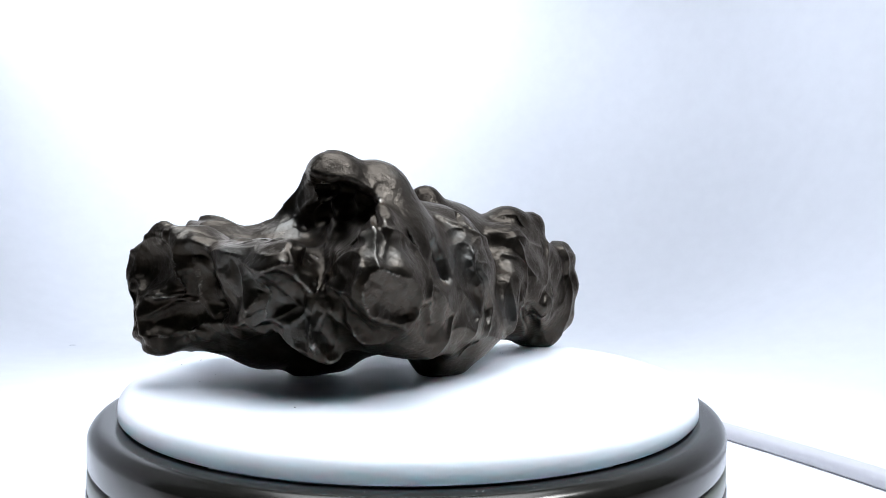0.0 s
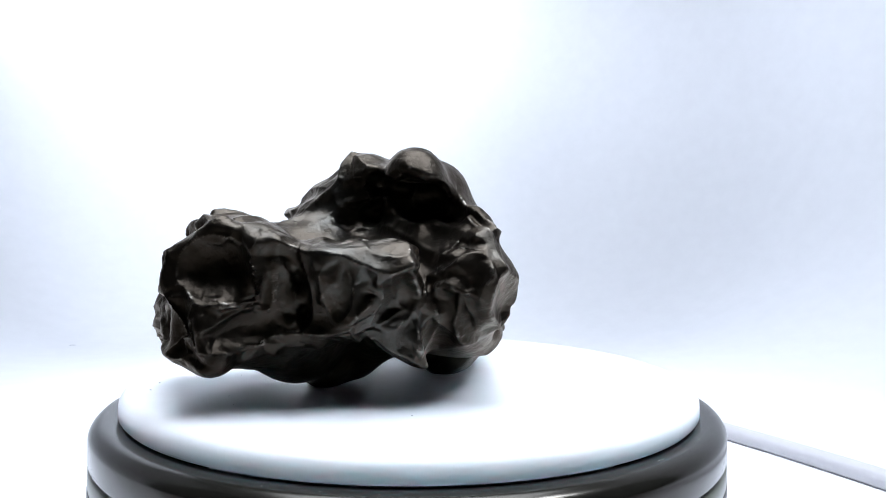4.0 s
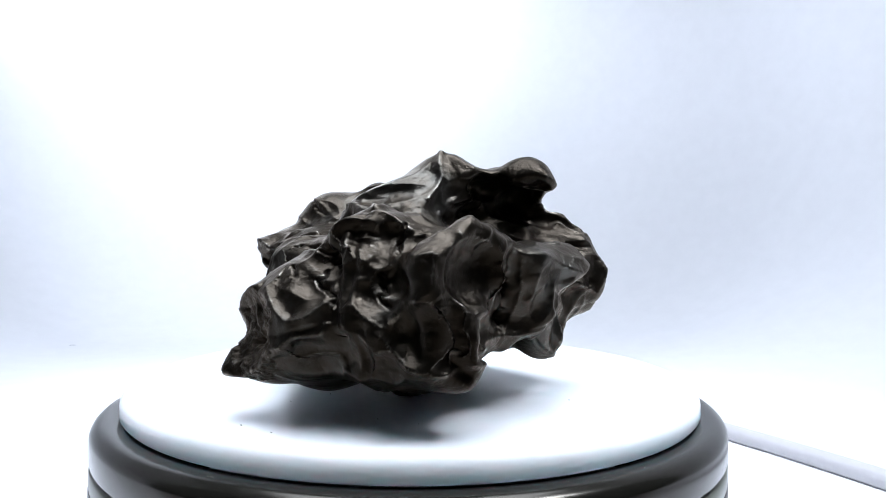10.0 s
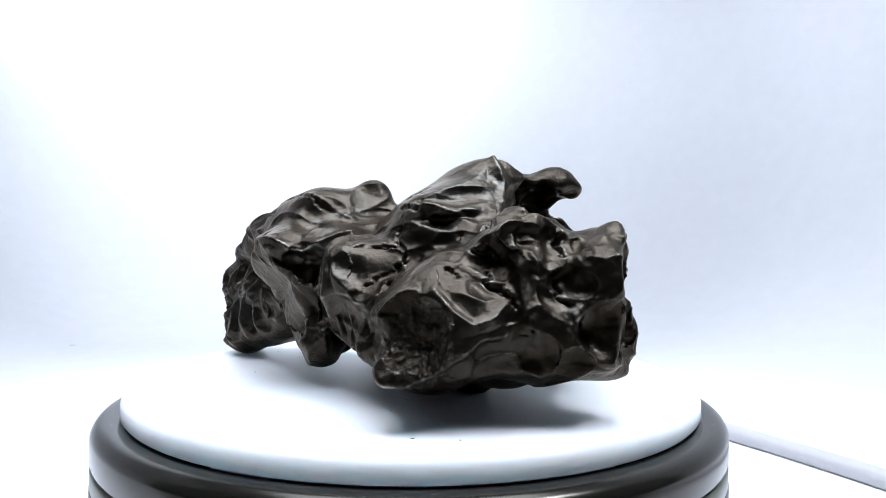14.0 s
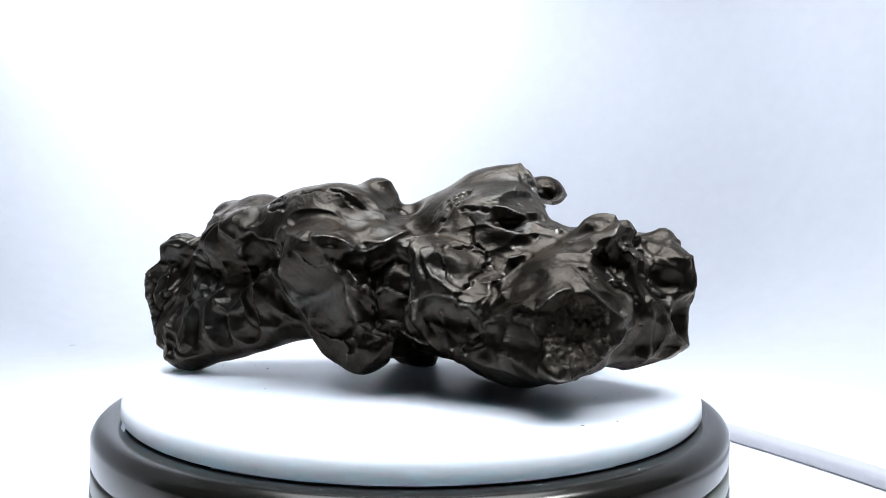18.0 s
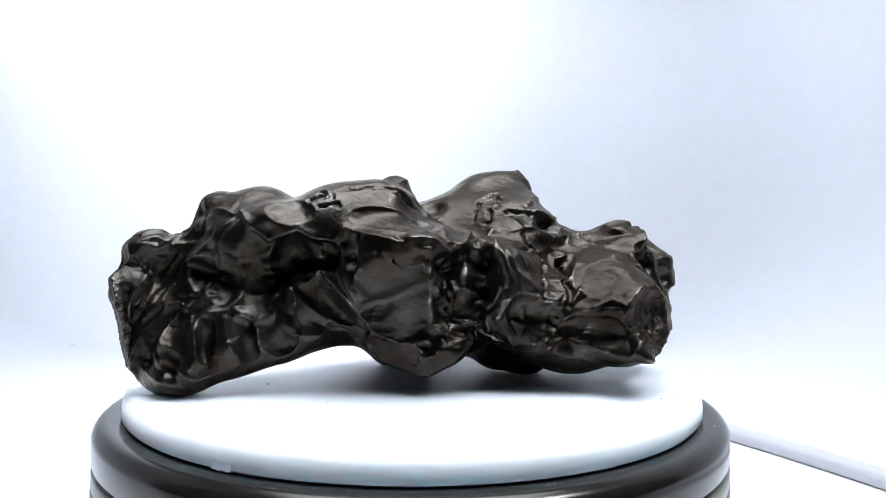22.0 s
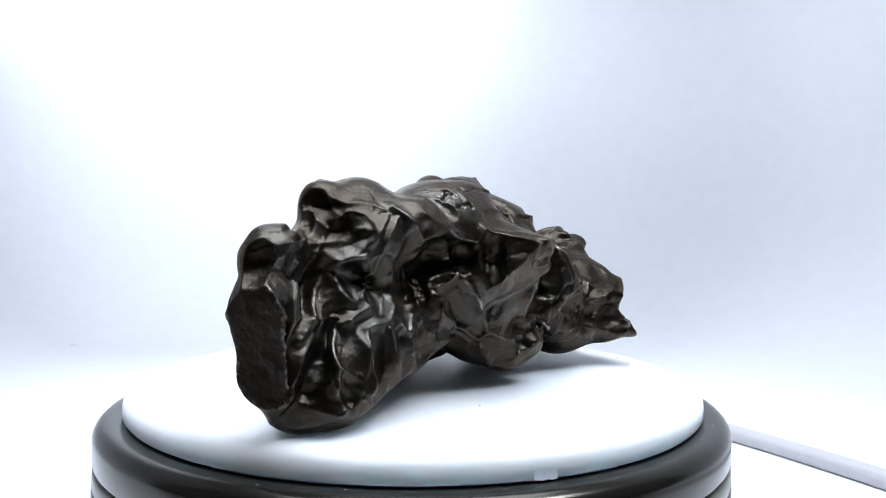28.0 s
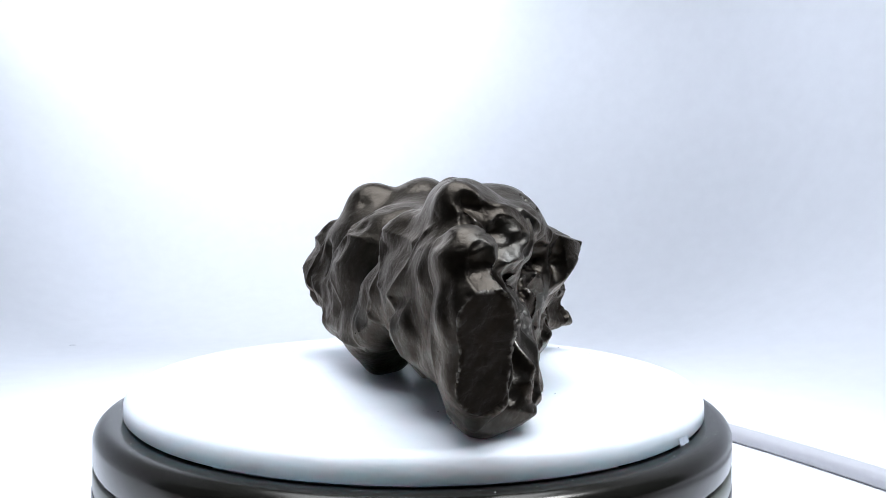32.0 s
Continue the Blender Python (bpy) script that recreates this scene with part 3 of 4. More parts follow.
ridge(2.2, 3.0, (-9.6, -48.9, 60.8), (-5.6, -62.5, 52.0), (2.2, -51.6, 45.8), (6.5, -52.1, 39.1), (6.7, -54.8, 31.6), (5.7, -46.5, 24.1))
hollow((-3.3, -62.7, 31.6), -96, 4, 7.0, 7.3, 0, 2.4)
ridge(1.5, 2.6, (-18.0, -63.0, 32.1), (-17.7, -58.9, 24.6), (-13.7, -56.4, 17.8), (-7.3, -54.1, 18.1))
ridge(1.5, 2.6, (-7.8, -64.5, 26.7), (0.3, -56.6, 21.5), (3.5, -56.9, 26.0))
ridge(1.5, 2.6, (7.0, -52.8, 34.9), (14.0, -37.3, 24.9), (11.4, -39.5, 15.1), (7.0, -38.3, 11.0))
ridge(1.5, 2.6, (15.6, -31.9, 32.9), (21.9, -24.0, 22.7), (20.5, -27.3, 17.2))
hollow((17.5, -28.7, 13.5), -100, 8, 4.2, 5.8, 0, 1.5)
ridge(1.5, 2.6, (23.1, -22.9, 38.4), (28.3, -12.6, 25.7), (26.2, -16.9, 15.9), (34.7, 4.2, 10.9))
ridge(1.5, 2.6, (34.6, 13.5, 43.9), (44.3, 19.0, 40.7), (49.0, 22.8, 34.9))
groove(2.2, 2.0, (7.9, -42.1, 47.8), (10.0, -38.2, 42.0), (11.3, -38.1, 36.9))
ridge(1.5, 2.6, (57.8, 46.4, 49.9), (56.4, 31.1, 32.1), (57.3, 38.4, 16.4))
ridge(1.5, 2.6, (67.4, 57.5, 47.4), (72.7, 58.3, 25.4), (68.0, 61.1, 5.8))
hollow((47.0, 19.1, 23.1), -105, 4, 4.3, 11.9, 0, 2.0)
hollow((-51.9, -48.8, 47.7), -81, -1, 7.5, 2.3, 0, 0.8)
hollow((-39.2, -60.5, 46.8), -84, -1, 4.7, 3.5, 0, 1.0)
hollow((-1.5, -62.8, 44.1), -96, 0, 4.0, 8.0, 0, 1.0)
ridge(1.5, 2.6, (36.1, 4.1, 33.2), (38.0, 2.1, 23.4), (37.2, 3.0, 13.3))
hollow((26.4, -16.7, 46.4), -102, -1, 4.5, 5.3, 0, 1.6)
hollow((17.5, -27.2, 41.4), -100, 1, 3.3, 6.2, 10, 1.6)
hollow((37.8, 23.2, 57.7), -102, -3, 8.2, 3.4, 0, 1.3)
hollow((62.6, 46.3, 34.1), -106, 2, 3.4, 12.7, 0, 1.6)
hollow((37.5, 2.8, 26.6), -103, 4, 2.9, 10.0, 0, 1.6)
hollow((21.6, -24.2, 25.6), -101, 5, 2.8, 7.9, 10, 1.4)
ridge(1.7, 2.6, (8.9, -20.2, 57.1), (17.3, -18.7, 53.9), (24.2, -14.7, 50.5), (40.1, 16.8, 51.5), (53.8, 39.3, 47.1))
ridge(1.6, 2.6, (23.5, -16.5, 50.0), (19.8, -25.4, 41.4), (22.9, -24.3, 34.5))
ridge(1.5, 2.6, (41.3, 16.8, 50.3), (45.3, 19.7, 39.7), (41.8, 11.2, 26.0), (46.7, 37.6, 8.9))
groove(1.6, 1.4, (15.9, -11.4, 58.7), (17.2, -16.7, 55.4), (19.3, -16.6, 54.0))
hollow((14.2, -25.1, 50.1), -99, -2, 3.1, 2.7, 0, 1.2)
# the cavity and the dish
hollow((-84.2, -15.4, 48.0), -124, -1, 5.3, 5.3, 0, 3.0)
hollow((-77.8, -40.6, 38.6), -131, 2, 10.5, 10.0, 0, 2.8)
ridge(1.6, 2.6, (-73.6, -44.7, 50.6), (-57.9, -34.5, 45.5), (-70.9, -47.7, 38.4), (-69.2, -43.1, 32.5), (-78.0, -44.4, 30.3), (-82.3, -41.2, 31.0))
ridge(1.5, 2.6, (-83.3, -34.7, 48.7), (-78.6, -41.7, 47.3), (-72.7, -44.3, 50.9))
hollow((-87.0, -19.9, 32.1), -124, 4, 4.3, 5.7, 0, 1.8)
ridge(1.5, 2.6, (-91.9, -35.4, 43.7), (-92.3, -35.0, 35.8), (-88.0, -24.6, 28.2), (-89.3, -24.2, 22.7))
hollow((-86.4, -0.9, 20.3), -121, 7, 7.0, 5.3, 0, 2.0)
hollow((-88.4, -37.5, 25.9), -128, 7, 5.8, 9.0, 0, 2.0)
ridge(1.5, 2.6, (-83.4, -42.7, 18.5), (-83.8, -45.1, 24.1), (-77.0, -42.4, 27.3), (-69.4, -42.3, 31.0))
ridge(2.0, 2.6, (-78.0, -43.6, 17.3), (-67.7, -40.7, 19.2), (-13.8, 9.1, 12.7), (-59.3, -43.0, 24.5))
ridge(1.0, 1.5, (-81.6, -44.6, 18.5), (-73.0, -41.1, 20.1), (-66.9, -40.9, 18.9))
hollow((-59.8, -45.4, 35.1), -137, 3, 5.0, 13.0, 0, 4.0)
ridge(2.0, 2.6, (-66.2, -48.8, 47.3), (-58.2, -51.3, 44.1), (-51.8, -57.4, 43.4), (-45.3, -61.8, 40.5), (-40.2, -64.7, 38.7), (-34.9, -66.2, 41.3))
ridge(1.5, 2.6, (-51.4, -56.2, 42.7), (-53.5, -50.7, 32.1), (18.3, 13.2, 18.1), (-51.3, -50.7, 21.4))
hollow((-52.0, -55.4, 33.8), -142, 4, 3.6, 7.7, 0, 2.0)
hollow((-44.3, -59.8, 32.2), -144, 4, 4.2, 8.5, 0, 3.5)
ridge(1.7, 2.6, (-40.2, -64.7, 38.7), (-31.6, -54.3, 28.8), (-40.4, -54.8, 23.9), (-51.3, -50.7, 21.4))
ridge(1.5, 2.6, (-51.3, -50.7, 21.4), (-36.7, -50.1, 18.3), (-26.9, -55.2, 11.2), (-27.0, -56.9, 14.7), (-28.0, -55.9, 21.3), (-23.4, -56.7, 27.6))
hollow((-30.9, -55.5, 19.6), -146, 8, 2.4, 5.5, 0, 1.5)
ridge(1.5, 2.6, (-35.8, -66.0, 40.0), (-23.4, -56.7, 27.6))
hollow((-18.5, -59.6, 28.3), -149, 5, 4.7, 7.1, 0, 1.8)
ridge(1.6, 2.6, (-22.4, -58.0, 34.3), (-19.4, -63.9, 34.5), (-13.6, -67.3, 31.9), (-11.9, -69.9, 39.5))
hollow((-22.9, -65.8, 42.0), -150, 1, 7.3, 4.6, 0, 1.0)
ridge(1.0, 1.5, (-37.8, -24.0, 60.5), (-32.8, -28.9, 61.7), (-29.0, -33.2, 62.7))
ridge(1.5, 2.6, (-38.0, -19.2, 68.9), (-43.3, -19.6, 63.1), (-47.9, -17.0, 58.0))
ridge(1.2, 2.6, (-71.3, -25.4, 53.6), (-48.9, -15.6, 57.7), (-43.3, -19.6, 63.1))
ridge(1.3, 2.6, (-40.3, -24.1, 52.3), (-28.4, -30.0, 53.8), (-24.5, -42.7, 49.5), (-29.8, -60.6, 45.9), (-16.2, -60.0, 45.1))
hollow((-29.0, -34.9, 64.4), -141, -6, 10.6, 3.9, 0, 2.5)
hollow((-19.1, -43.0, 62.1), -145, -5, 6.8, 6.8, 0, 3.0)
hollow((11.4, 9.4, 58.9), -139, -3, 11.5, 3.4, 0, 1.5)
hollow((-16.5, 12.5, 14.3), -134, 7, 6.3, 4.2, 30, 1.2)
hollow((-84.1, 1.0, 37.2), -121, 2, 4.4, 4.4, 0, 1.2)
hollow((9.0, 19.0, 11.4), -137, 7, 10.5, 3.5, 0, 1.5)
# the torn hollow and the round knob
hollow((-25.0, 26.3, 18.2), -168, 7, 10.5, 11.2, 0, 3.5)
ridge(2.6, 3.4, (-85.1, 11.1, 34.8), (-88.7, 6.5, 29.6), (-90.6, 2.7, 26.5), (-89.6, -1.9, 27.8), (-87.3, -6.0, 31.0))
ridge(2.4, 2.6, (-85.2, 26.1, 12.3), (-84.0, 18.3, 12.2), (-87.5, 9.3, 17.1), (-90.2, 0.7, 23.1), (-88.1, -7.2, 24.3))
hollow((-50.0, 22.0, 40.7), -168, 1, 8.6, 8.9, 0, 2.0)
hollow((-23.4, 43.8, 35.7), -164, 2, 3.9, 11.8, 0, 1.8)
ridge(1.2, 2.6, (-22.7, 38.5, 52.5), (-27.3, 44.0, 45.5), (-24.7, 52.7, 47.0))
ridge(2.4, 2.0, (-46.2, 6.0, 59.3), (-49.9, -2.2, 56.9), (-76.7, -14.8, 56.2), (-45.9, -19.8, 61.3), (-37.9, -20.7, 67.8), (-33.9, -19.2, 76.0))
ridge(1.0, 2.6, (-43.3, 5.5, 61.7), (-43.1, -6.9, 66.2), (-36.7, -15.6, 71.6), (-33.9, -19.2, 76.0))
hollow((-45.5, -7.9, 62.1), -177, -5, 10.5, 3.0, 10, 1.2)
groove(1.8, 2.5, (-46.8, 5.0, 54.8), (-77.3, -6.1, 53.4), (-79.5, -13.4, 54.8))
ridge(1.5, 2.6, (-33.9, -19.2, 76.0), (-32.8, -29.4, 71.2))
hollow((-36.2, -26.6, 62.6), 178, -5, 5.1, 5.5, 0, 1.5)
ridge(2.2, 2.6, (-80.7, -3.5, 46.9), (-81.9, -7.1, 51.9), (-79.5, -13.4, 54.8), (-78.4, -20.7, 53.6), (-78.1, -25.0, 50.1))
hollow((-84.0, -10.9, 47.2), -177, -1, 3.9, 5.0, 0, 1.6)
hollow((-80.7, -20.0, 46.1), 179, -1, 4.0, 5.7, 0, 2.2)
ridge(1.4, 2.0, (-83.6, -15.0, 51.2), (-85.4, -15.7, 45.5), (-86.7, -15.6, 38.7))
hollow((-86.7, -28.1, 45.4), 176, -0, 1.9, 4.1, 0, 1.6)
ridge(1.5, 2.6, (-78.3, -24.7, 48.6), (-77.4, -30.9, 48.0))
ridge(1.6, 2.0, (-92.2, -31.8, 43.5), (-92.3, -35.0, 44.4), (-91.6, -37.7, 43.6))
hollow((-85.7, -23.8, 36.3), 178, 3, 5.8, 5.0, 0, 1.6)
groove(1.4, 0.6, (-78.3, -0.4, 44.7), (-81.2, -3.9, 43.3), (-83.1, -2.7, 37.0), (-85.0, -7.6, 34.3), (-87.0, -9.4, 31.1))
groove(1.3, 0.6, (-85.4, -20.4, 38.7), (-86.2, -22.1, 33.2), (-87.9, -25.1, 30.7))
groove(1.2, 0.6, (-77.8, -23.9, 50.8), (-83.6, -23.2, 44.2))
groove(1.0, 0.6, (-80.6, 6.5, 41.1), (-84.1, 3.4, 38.3))
hollow((-91.1, -32.7, 25.8), 175, 7, 9.6, 7.7, 0, 3.2)
ridge(1.4, 2.6, (-77.7, -18.2, 9.4), (-89.3, -28.9, 16.1), (-86.6, -37.3, 16.8), (-83.2, -43.3, 11.0))
ridge(1.5, 2.6, (-90.6, -12.7, 29.4), (-87.6, -15.4, 18.2), (-80.7, -18.2, 10.4))
ridge(1.5, 2.6, (-90.5, -22.4, 24.2), (-90.1, -28.9, 18.2), (-86.6, -37.3, 16.5))
ridge(1.5, 2.6, (-85.0, -7.6, 34.3), (-89.9, -11.3, 29.3), (-89.8, -14.1, 24.0), (-87.6, -15.4, 18.2))
hollow((-84.3, -1.4, 16.8), -174, 10, 11.2, 5.3, 0, 1.6)
hollow((-90.1, -23.5, 17.5), 178, 10, 6.0, 3.3, 0, 1.4)
hollow((-75.2, -44.2, 45.9), 171, -1, 2.1, 4.4, 0, 1.5)
hollow((-11.1, 36.4, 59.2), -166, -4, 8.3, 4.6, 0, 1.0)
hollow((-4.6, 18.8, 65.1), -171, -5, 8.5, 3.8, 20, 1.4)
hollow((-46.8, 11.9, 49.1), -171, -1, 7.8, 3.8, 15, 1.0)
# the brow and the spread flank
ridge(1.5, 2.6, (67.9, 72.8, 45.2), (60.9, 67.4, 48.5), (44.0, 66.9, 50.4))
hollow((62.8, 67.0, 37.6), 161, 1, 6.1, 9.6, 0, 1.8)
ridge(1.5, 2.6, (51.0, 74.4, 12.4), (42.7, 72.2, 6.0), (38.0, 67.0, 8.1))
ridge(1.6, 2.6, (-24.1, 52.2, 40.4), (-20.8, 47.4, 30.0), (-20.5, 41.9, 21.8), (-24.0, 40.0, 18.1), (-31.5, 35.8, 17.2))
hollow((-11.0, 50.1, 32.1), 149, 3, 7.5, 14.6, 18, 1.8)
hollow((15.3, 53.7, 28.0), 154, 4, 5.4, 10.6, 0, 2.0)
ridge(3.2, 2.6, (-18.9, 56.3, 48.0), (-23.7, 52.5, 48.3), (-26.2, 47.1, 45.6), (-27.9, 43.1, 45.1), (-28.9, 37.5, 47.9), (-28.6, 28.0, 51.2))
hollow((-25.8, 41.1, 39.6), 145, 1, 7.6, 8.0, 0, 3.5)
hollow((-28.6, 34.8, 27.3), 143, 5, 8.8, 7.4, 0, 2.4)
ridge(1.8, 2.6, (-28.6, 28.0, 51.2), (-43.1, 36.8, 44.1), (-44.9, 36.7, 35.9), (-41.2, 34.9, 25.7))
hollow((-48.7, 24.5, 41.2), 137, 1, 9.1, 5.7, 0, 1.3)
groove(1.2, 0.6, (-45.0, 26.3, 45.9), (-46.2, 13.1, 46.0), (-48.5, 12.3, 42.2), (-51.5, 14.8, 38.1), (-53.2, 24.6, 34.3), (-52.8, 29.2, 32.5))
groove(1.0, 0.6, (-41.1, 11.9, 55.1), (-45.8, 13.9, 46.0))
ridge(1.5, 2.6, (-43.4, 34.9, 45.7), (-47.3, 34.4, 37.6), (-51.6, 29.9, 32.7))
hollow((-44.3, 29.4, 23.9), 139, 6, 11.4, 7.4, 0, 2.4)
ridge(1.6, 2.6, (-31.7, 34.9, 18.0), (-4.7, 10.1, 6.9), (-22.1, 7.6, 7.7), (-55.3, 26.4, 16.2))
ridge(1.4, 1.8, (-58.9, 25.6, 27.8), (-58.1, 20.3, 34.4), (-52.0, 6.2, 42.2), (-55.5, 3.7, 43.5))
groove(1.4, 1.0, (-60.2, 24.6, 27.4), (-59.0, 18.8, 34.4), (-53.4, 6.5, 40.8))
ridge(1.4, 1.8, (-56.7, 24.3, 23.4), (-59.1, 23.4, 24.8), (-63.2, 20.4, 33.0))
ridge(1.8, 2.6, (-71.3, 23.9, 27.5), (-76.5, 24.2, 27.1), (-81.1, 19.5, 34.0), (-83.2, 16.1, 35.5))
hollow((-83.3, 15.6, 24.2), 126, 7, 9.0, 9.3, 0, 3.0)
hollow((-62.1, 21.8, 18.6), 133, 8, 9.7, 6.4, 0, 1.6)
hollow((-47.7, 1.2, 54.3), 132, -3, 7.3, 2.2, 0, 2.6)
ridge(1.6, 1.8, (-44.2, 8.1, 59.4), (-49.0, 3.2, 57.6), (-50.9, -8.6, 57.4))
groove(1.3, 1.2, (-33.3, 10.9, 61.0), (-30.9, 1.7, 66.6))
groove(1.0, 0.7, (-36.4, 12.5, 58.6), (-41.8, 10.1, 59.2), (-44.5, 8.5, 58.8))
ridge(2.0, 2.6, (-78.3, 0.3, 44.6), (-81.4, -5.0, 49.6), (-81.4, -10.0, 53.1))
hollow((-81.5, -4.4, 42.7), 123, 0, 4.9, 6.9, 0, 2.4)
ridge(1.5, 2.6, (-72.8, 7.6, 43.7), (-78.3, 0.3, 44.6))
ridge(1.6, 2.6, (-83.3, -11.5, 48.9), (-85.3, -10.8, 39.8), (-88.9, -11.1, 29.8), (-89.5, -15.0, 32.1), (-86.5, -15.0, 38.1))
ridge(1.5, 2.6, (-88.2, -28.4, 43.5), (-92.4, -32.6, 42.4))
hollow((-87.9, -12.9, 20.1), 120, 7, 5.8, 5.3, 0, 1.5)
groove(0.7, 0.8, (7.7, 48.7, 63.9), (0.1, 44.5, 65.3), (-7.2, 40.2, 64.2), (-9.8, 36.4, 60.3), (-12.2, 30.0, 57.5))
ridge(1.2, 1.8, (-7.2, 40.2, 64.3), (-11.7, 34.3, 61.7), (-14.8, 27.2, 56.3))
hollow((-12.5, 20.7, 56.7), 142, -3, 5.9, 3.1, 0, 1.0)
hollow((-8.4, 49.3, 54.5), 150, -3, 9.0, 3.6, 0, 1.0)
hollow((-56.7, -1.7, 48.0), 130, -1, 8.9, 3.2, 0, 1.2)
# the ribs, the flake and the ear
ridge(1.5, 2.6, (71.9, 71.1, 44.5), (63.8, 71.1, 46.4), (59.6, 68.2, 44.9), (59.1, 60.8, 48.3))
hollow((63.4, 75.4, 35.7), 119, 3, 5.2, 7.3, 0, 1.5)
groove(2.6, 3.0, (51.5, 62.8, 50.0), (57.5, 65.5, 37.0), (60.9, 74.4, 26.5), (67.1, 74.5, 17.2))
ridge(1.6, 1.2, (54.0, 62.6, 46.7), (58.6, 65.1, 36.9), (59.9, 73.5, 28.7))
ridge(1.6, 1.2, (51.4, 65.3, 41.8), (55.2, 66.1, 35.4), (56.9, 69.9, 29.3), (60.4, 73.9, 23.7))
ridge(1.2, 1.0, (56.8, 65.3, 40.2), (59.6, 71.1, 32.4), (61.4, 75.0, 28.9))
hollow((52.5, 58.7, 55.9), 114, -3, 2.5, 5.0, 0, 2.0)
ridge(1.5, 2.6, (46.9, 67.3, 43.5), (40.5, 67.2, 48.3), (34.7, 62.3, 56.6))
ridge(2.2, 2.6, (34.7, 62.3, 56.6), (28.6, 64.1, 51.7), (25.6, 60.3, 49.0), (22.2, 60.9, 49.9), (16.6, 60.0, 51.2), (10.3, 58.4, 48.0), (5.6, 56.9, 48.1), (2.5, 55.7, 51.4), (-6.0, 57.1, 49.0), (-16.0, 57.9, 47.1), (-23.2, 54.4, 45.9), (-27.8, 43.7, 45.2), (-33.4, 17.2, 51.9))
hollow((39.2, 62.6, 35.5), 110, 3, 5.2, 8.1, 0, 2.8)
hollow((41.0, 69.0, 18.2), 112, 8, 3.1, 7.0, 0, 2.2)
hollow((31.7, 62.5, 17.8), 108, 8, 4.2, 7.4, 12, 2.2)
hollow((49.5, 72.4, 21.9), 115, 7, 4.3, 8.5, 15, 1.8)
hollow((49.9, 73.9, 11.4), 115, 10, 4.0, 4.9, 0, 1.5)
hollow((57.1, 75.3, 8.5), 117, 11, 6.1, 4.6, 0, 1.2)
ridge(1.5, 2.6, (43.3, 69.7, 24.8), (38.1, 68.4, 26.3), (35.3, 66.5, 27.0), (34.2, 62.7, 29.9))
ridge(1.5, 2.6, (43.3, 69.7, 24.8), (43.3, 71.4, 20.4), (42.1, 72.0, 12.8), (42.6, 73.4, 9.7))
ridge(1.5, 2.6, (36.1, 67.3, 24.7), (35.9, 65.4, 16.5), (34.3, 64.2, 10.8))
ridge(1.5, 2.6, (34.1, 65.4, 27.7), (29.2, 61.3, 23.2), (25.1, 58.1, 25.6))
hollow((18.8, 57.2, 40.5), 104, 1, 8.6, 8.3, 0, 3.0)
hollow((21.0, 57.8, 25.6), 105, 6, 5.0, 8.3, 0, 2.4)
ridge(1.7, 1.8, (21.5, 58.5, 37.2), (16.9, 58.0, 38.0), (10.7, 56.2, 38.9), (7.5, 54.8, 36.4), (2.7, 52.8, 30.5), (-2.8, 48.8, 23.4), (-3.8, 47.9, 19.9), (-0.8, 46.0, 17.0), (8.2, 50.1, 20.8), (14.5, 53.4, 27.0), (20.2, 58.2, 32.2), (21.5, 58.5, 37.2))
hollow((9.2, 49.8, 28.5), 101, 5, 9.4, 4.8, -35, 1.2)
ridge(1.5, 2.6, (4.1, 55.9, 48.1), (2.4, 55.1, 35.7), (1.3, 54.5, 32.3), (-4.9, 60.0, 39.2), (-9.6, 59.0, 43.3))
hollow((-14.7, 46.9, 29.5), 94, 4, 13.5, 14.5, 0, 2.4)
ridge(1.5, 2.6, (1.3, 54.5, 32.3), (-1.2, 50.4, 27.0), (-4.6, 47.6, 19.9))
ridge(1.4, 2.6, (-21.6, 55.5, 45.9), (-22.4, 49.9, 35.8), (-25.5, 35.6, 26.1))
ridge(1.5, 2.6, (-1.7, 46.0, 15.8), (-8.2, 40.8, 8.4), (-18.9, 39.8, 6.0), (-27.8, 40.3, 12.4), (-29.9, 37.9, 16.5))
hollow((-18.0, 41.6, 15.5), 92, 8, 5.3, 3.2, 0, 1.8)
hollow((23.3, 58.5, 20.7), 105, 7, 5.8, 8.2, 0, 2.0)
ridge(1.8, 2.6, (-33.4, 17.2, 51.9), (-27.4, 44.5, 44.3), (-26.1, 38.2, 35.3), (-26.2, 35.2, 24.2), (-29.5, 36.8, 19.0), (-36.1, 30.8, 16.6))
ridge(1.8, 2.6, (-33.4, 17.2, 51.9), (-38.4, 33.0, 48.1), (-41.8, 37.8, 39.1), (-42.9, 37.5, 35.2))
hollow((-33.9, 33.8, 36.7), 88, 2, 6.2, 14.7, 0, 3.2)
ridge(1.4, 1.6, (-38.2, 33.9, 28.0), (-36.9, 32.4, 18.6), (-42.0, -3.2, 8.3), (-43.0, 24.4, 14.0), (-42.6, 31.6, 24.2), (-40.3, 35.3, 29.9))
ridge(1.4, 1.8, (-53.7, 28.4, 29.7), (-57.6, 26.7, 30.5), (-61.2, 9.8, 40.6))
hollow((-56.5, 10.9, 38.2), 83, 1, 3.6, 6.9, 0, 1.5)
ridge(1.8, 2.6, (-59.2, 23.0, 23.6), (-61.9, 23.4, 26.6), (-66.3, 24.7, 27.7), (-73.2, 22.9, 29.6), (-78.9, 22.6, 27.7))
hollow((-71.3, 21.9, 17.6), 78, 7, 9.6, 7.6, 0, 2.2)
ridge(1.5, 2.6, (-60.2, 22.4, 23.6), (-59.2, 23.3, 17.9), (-52.2, 26.1, 15.3), (-43.2, 22.7, 12.8))
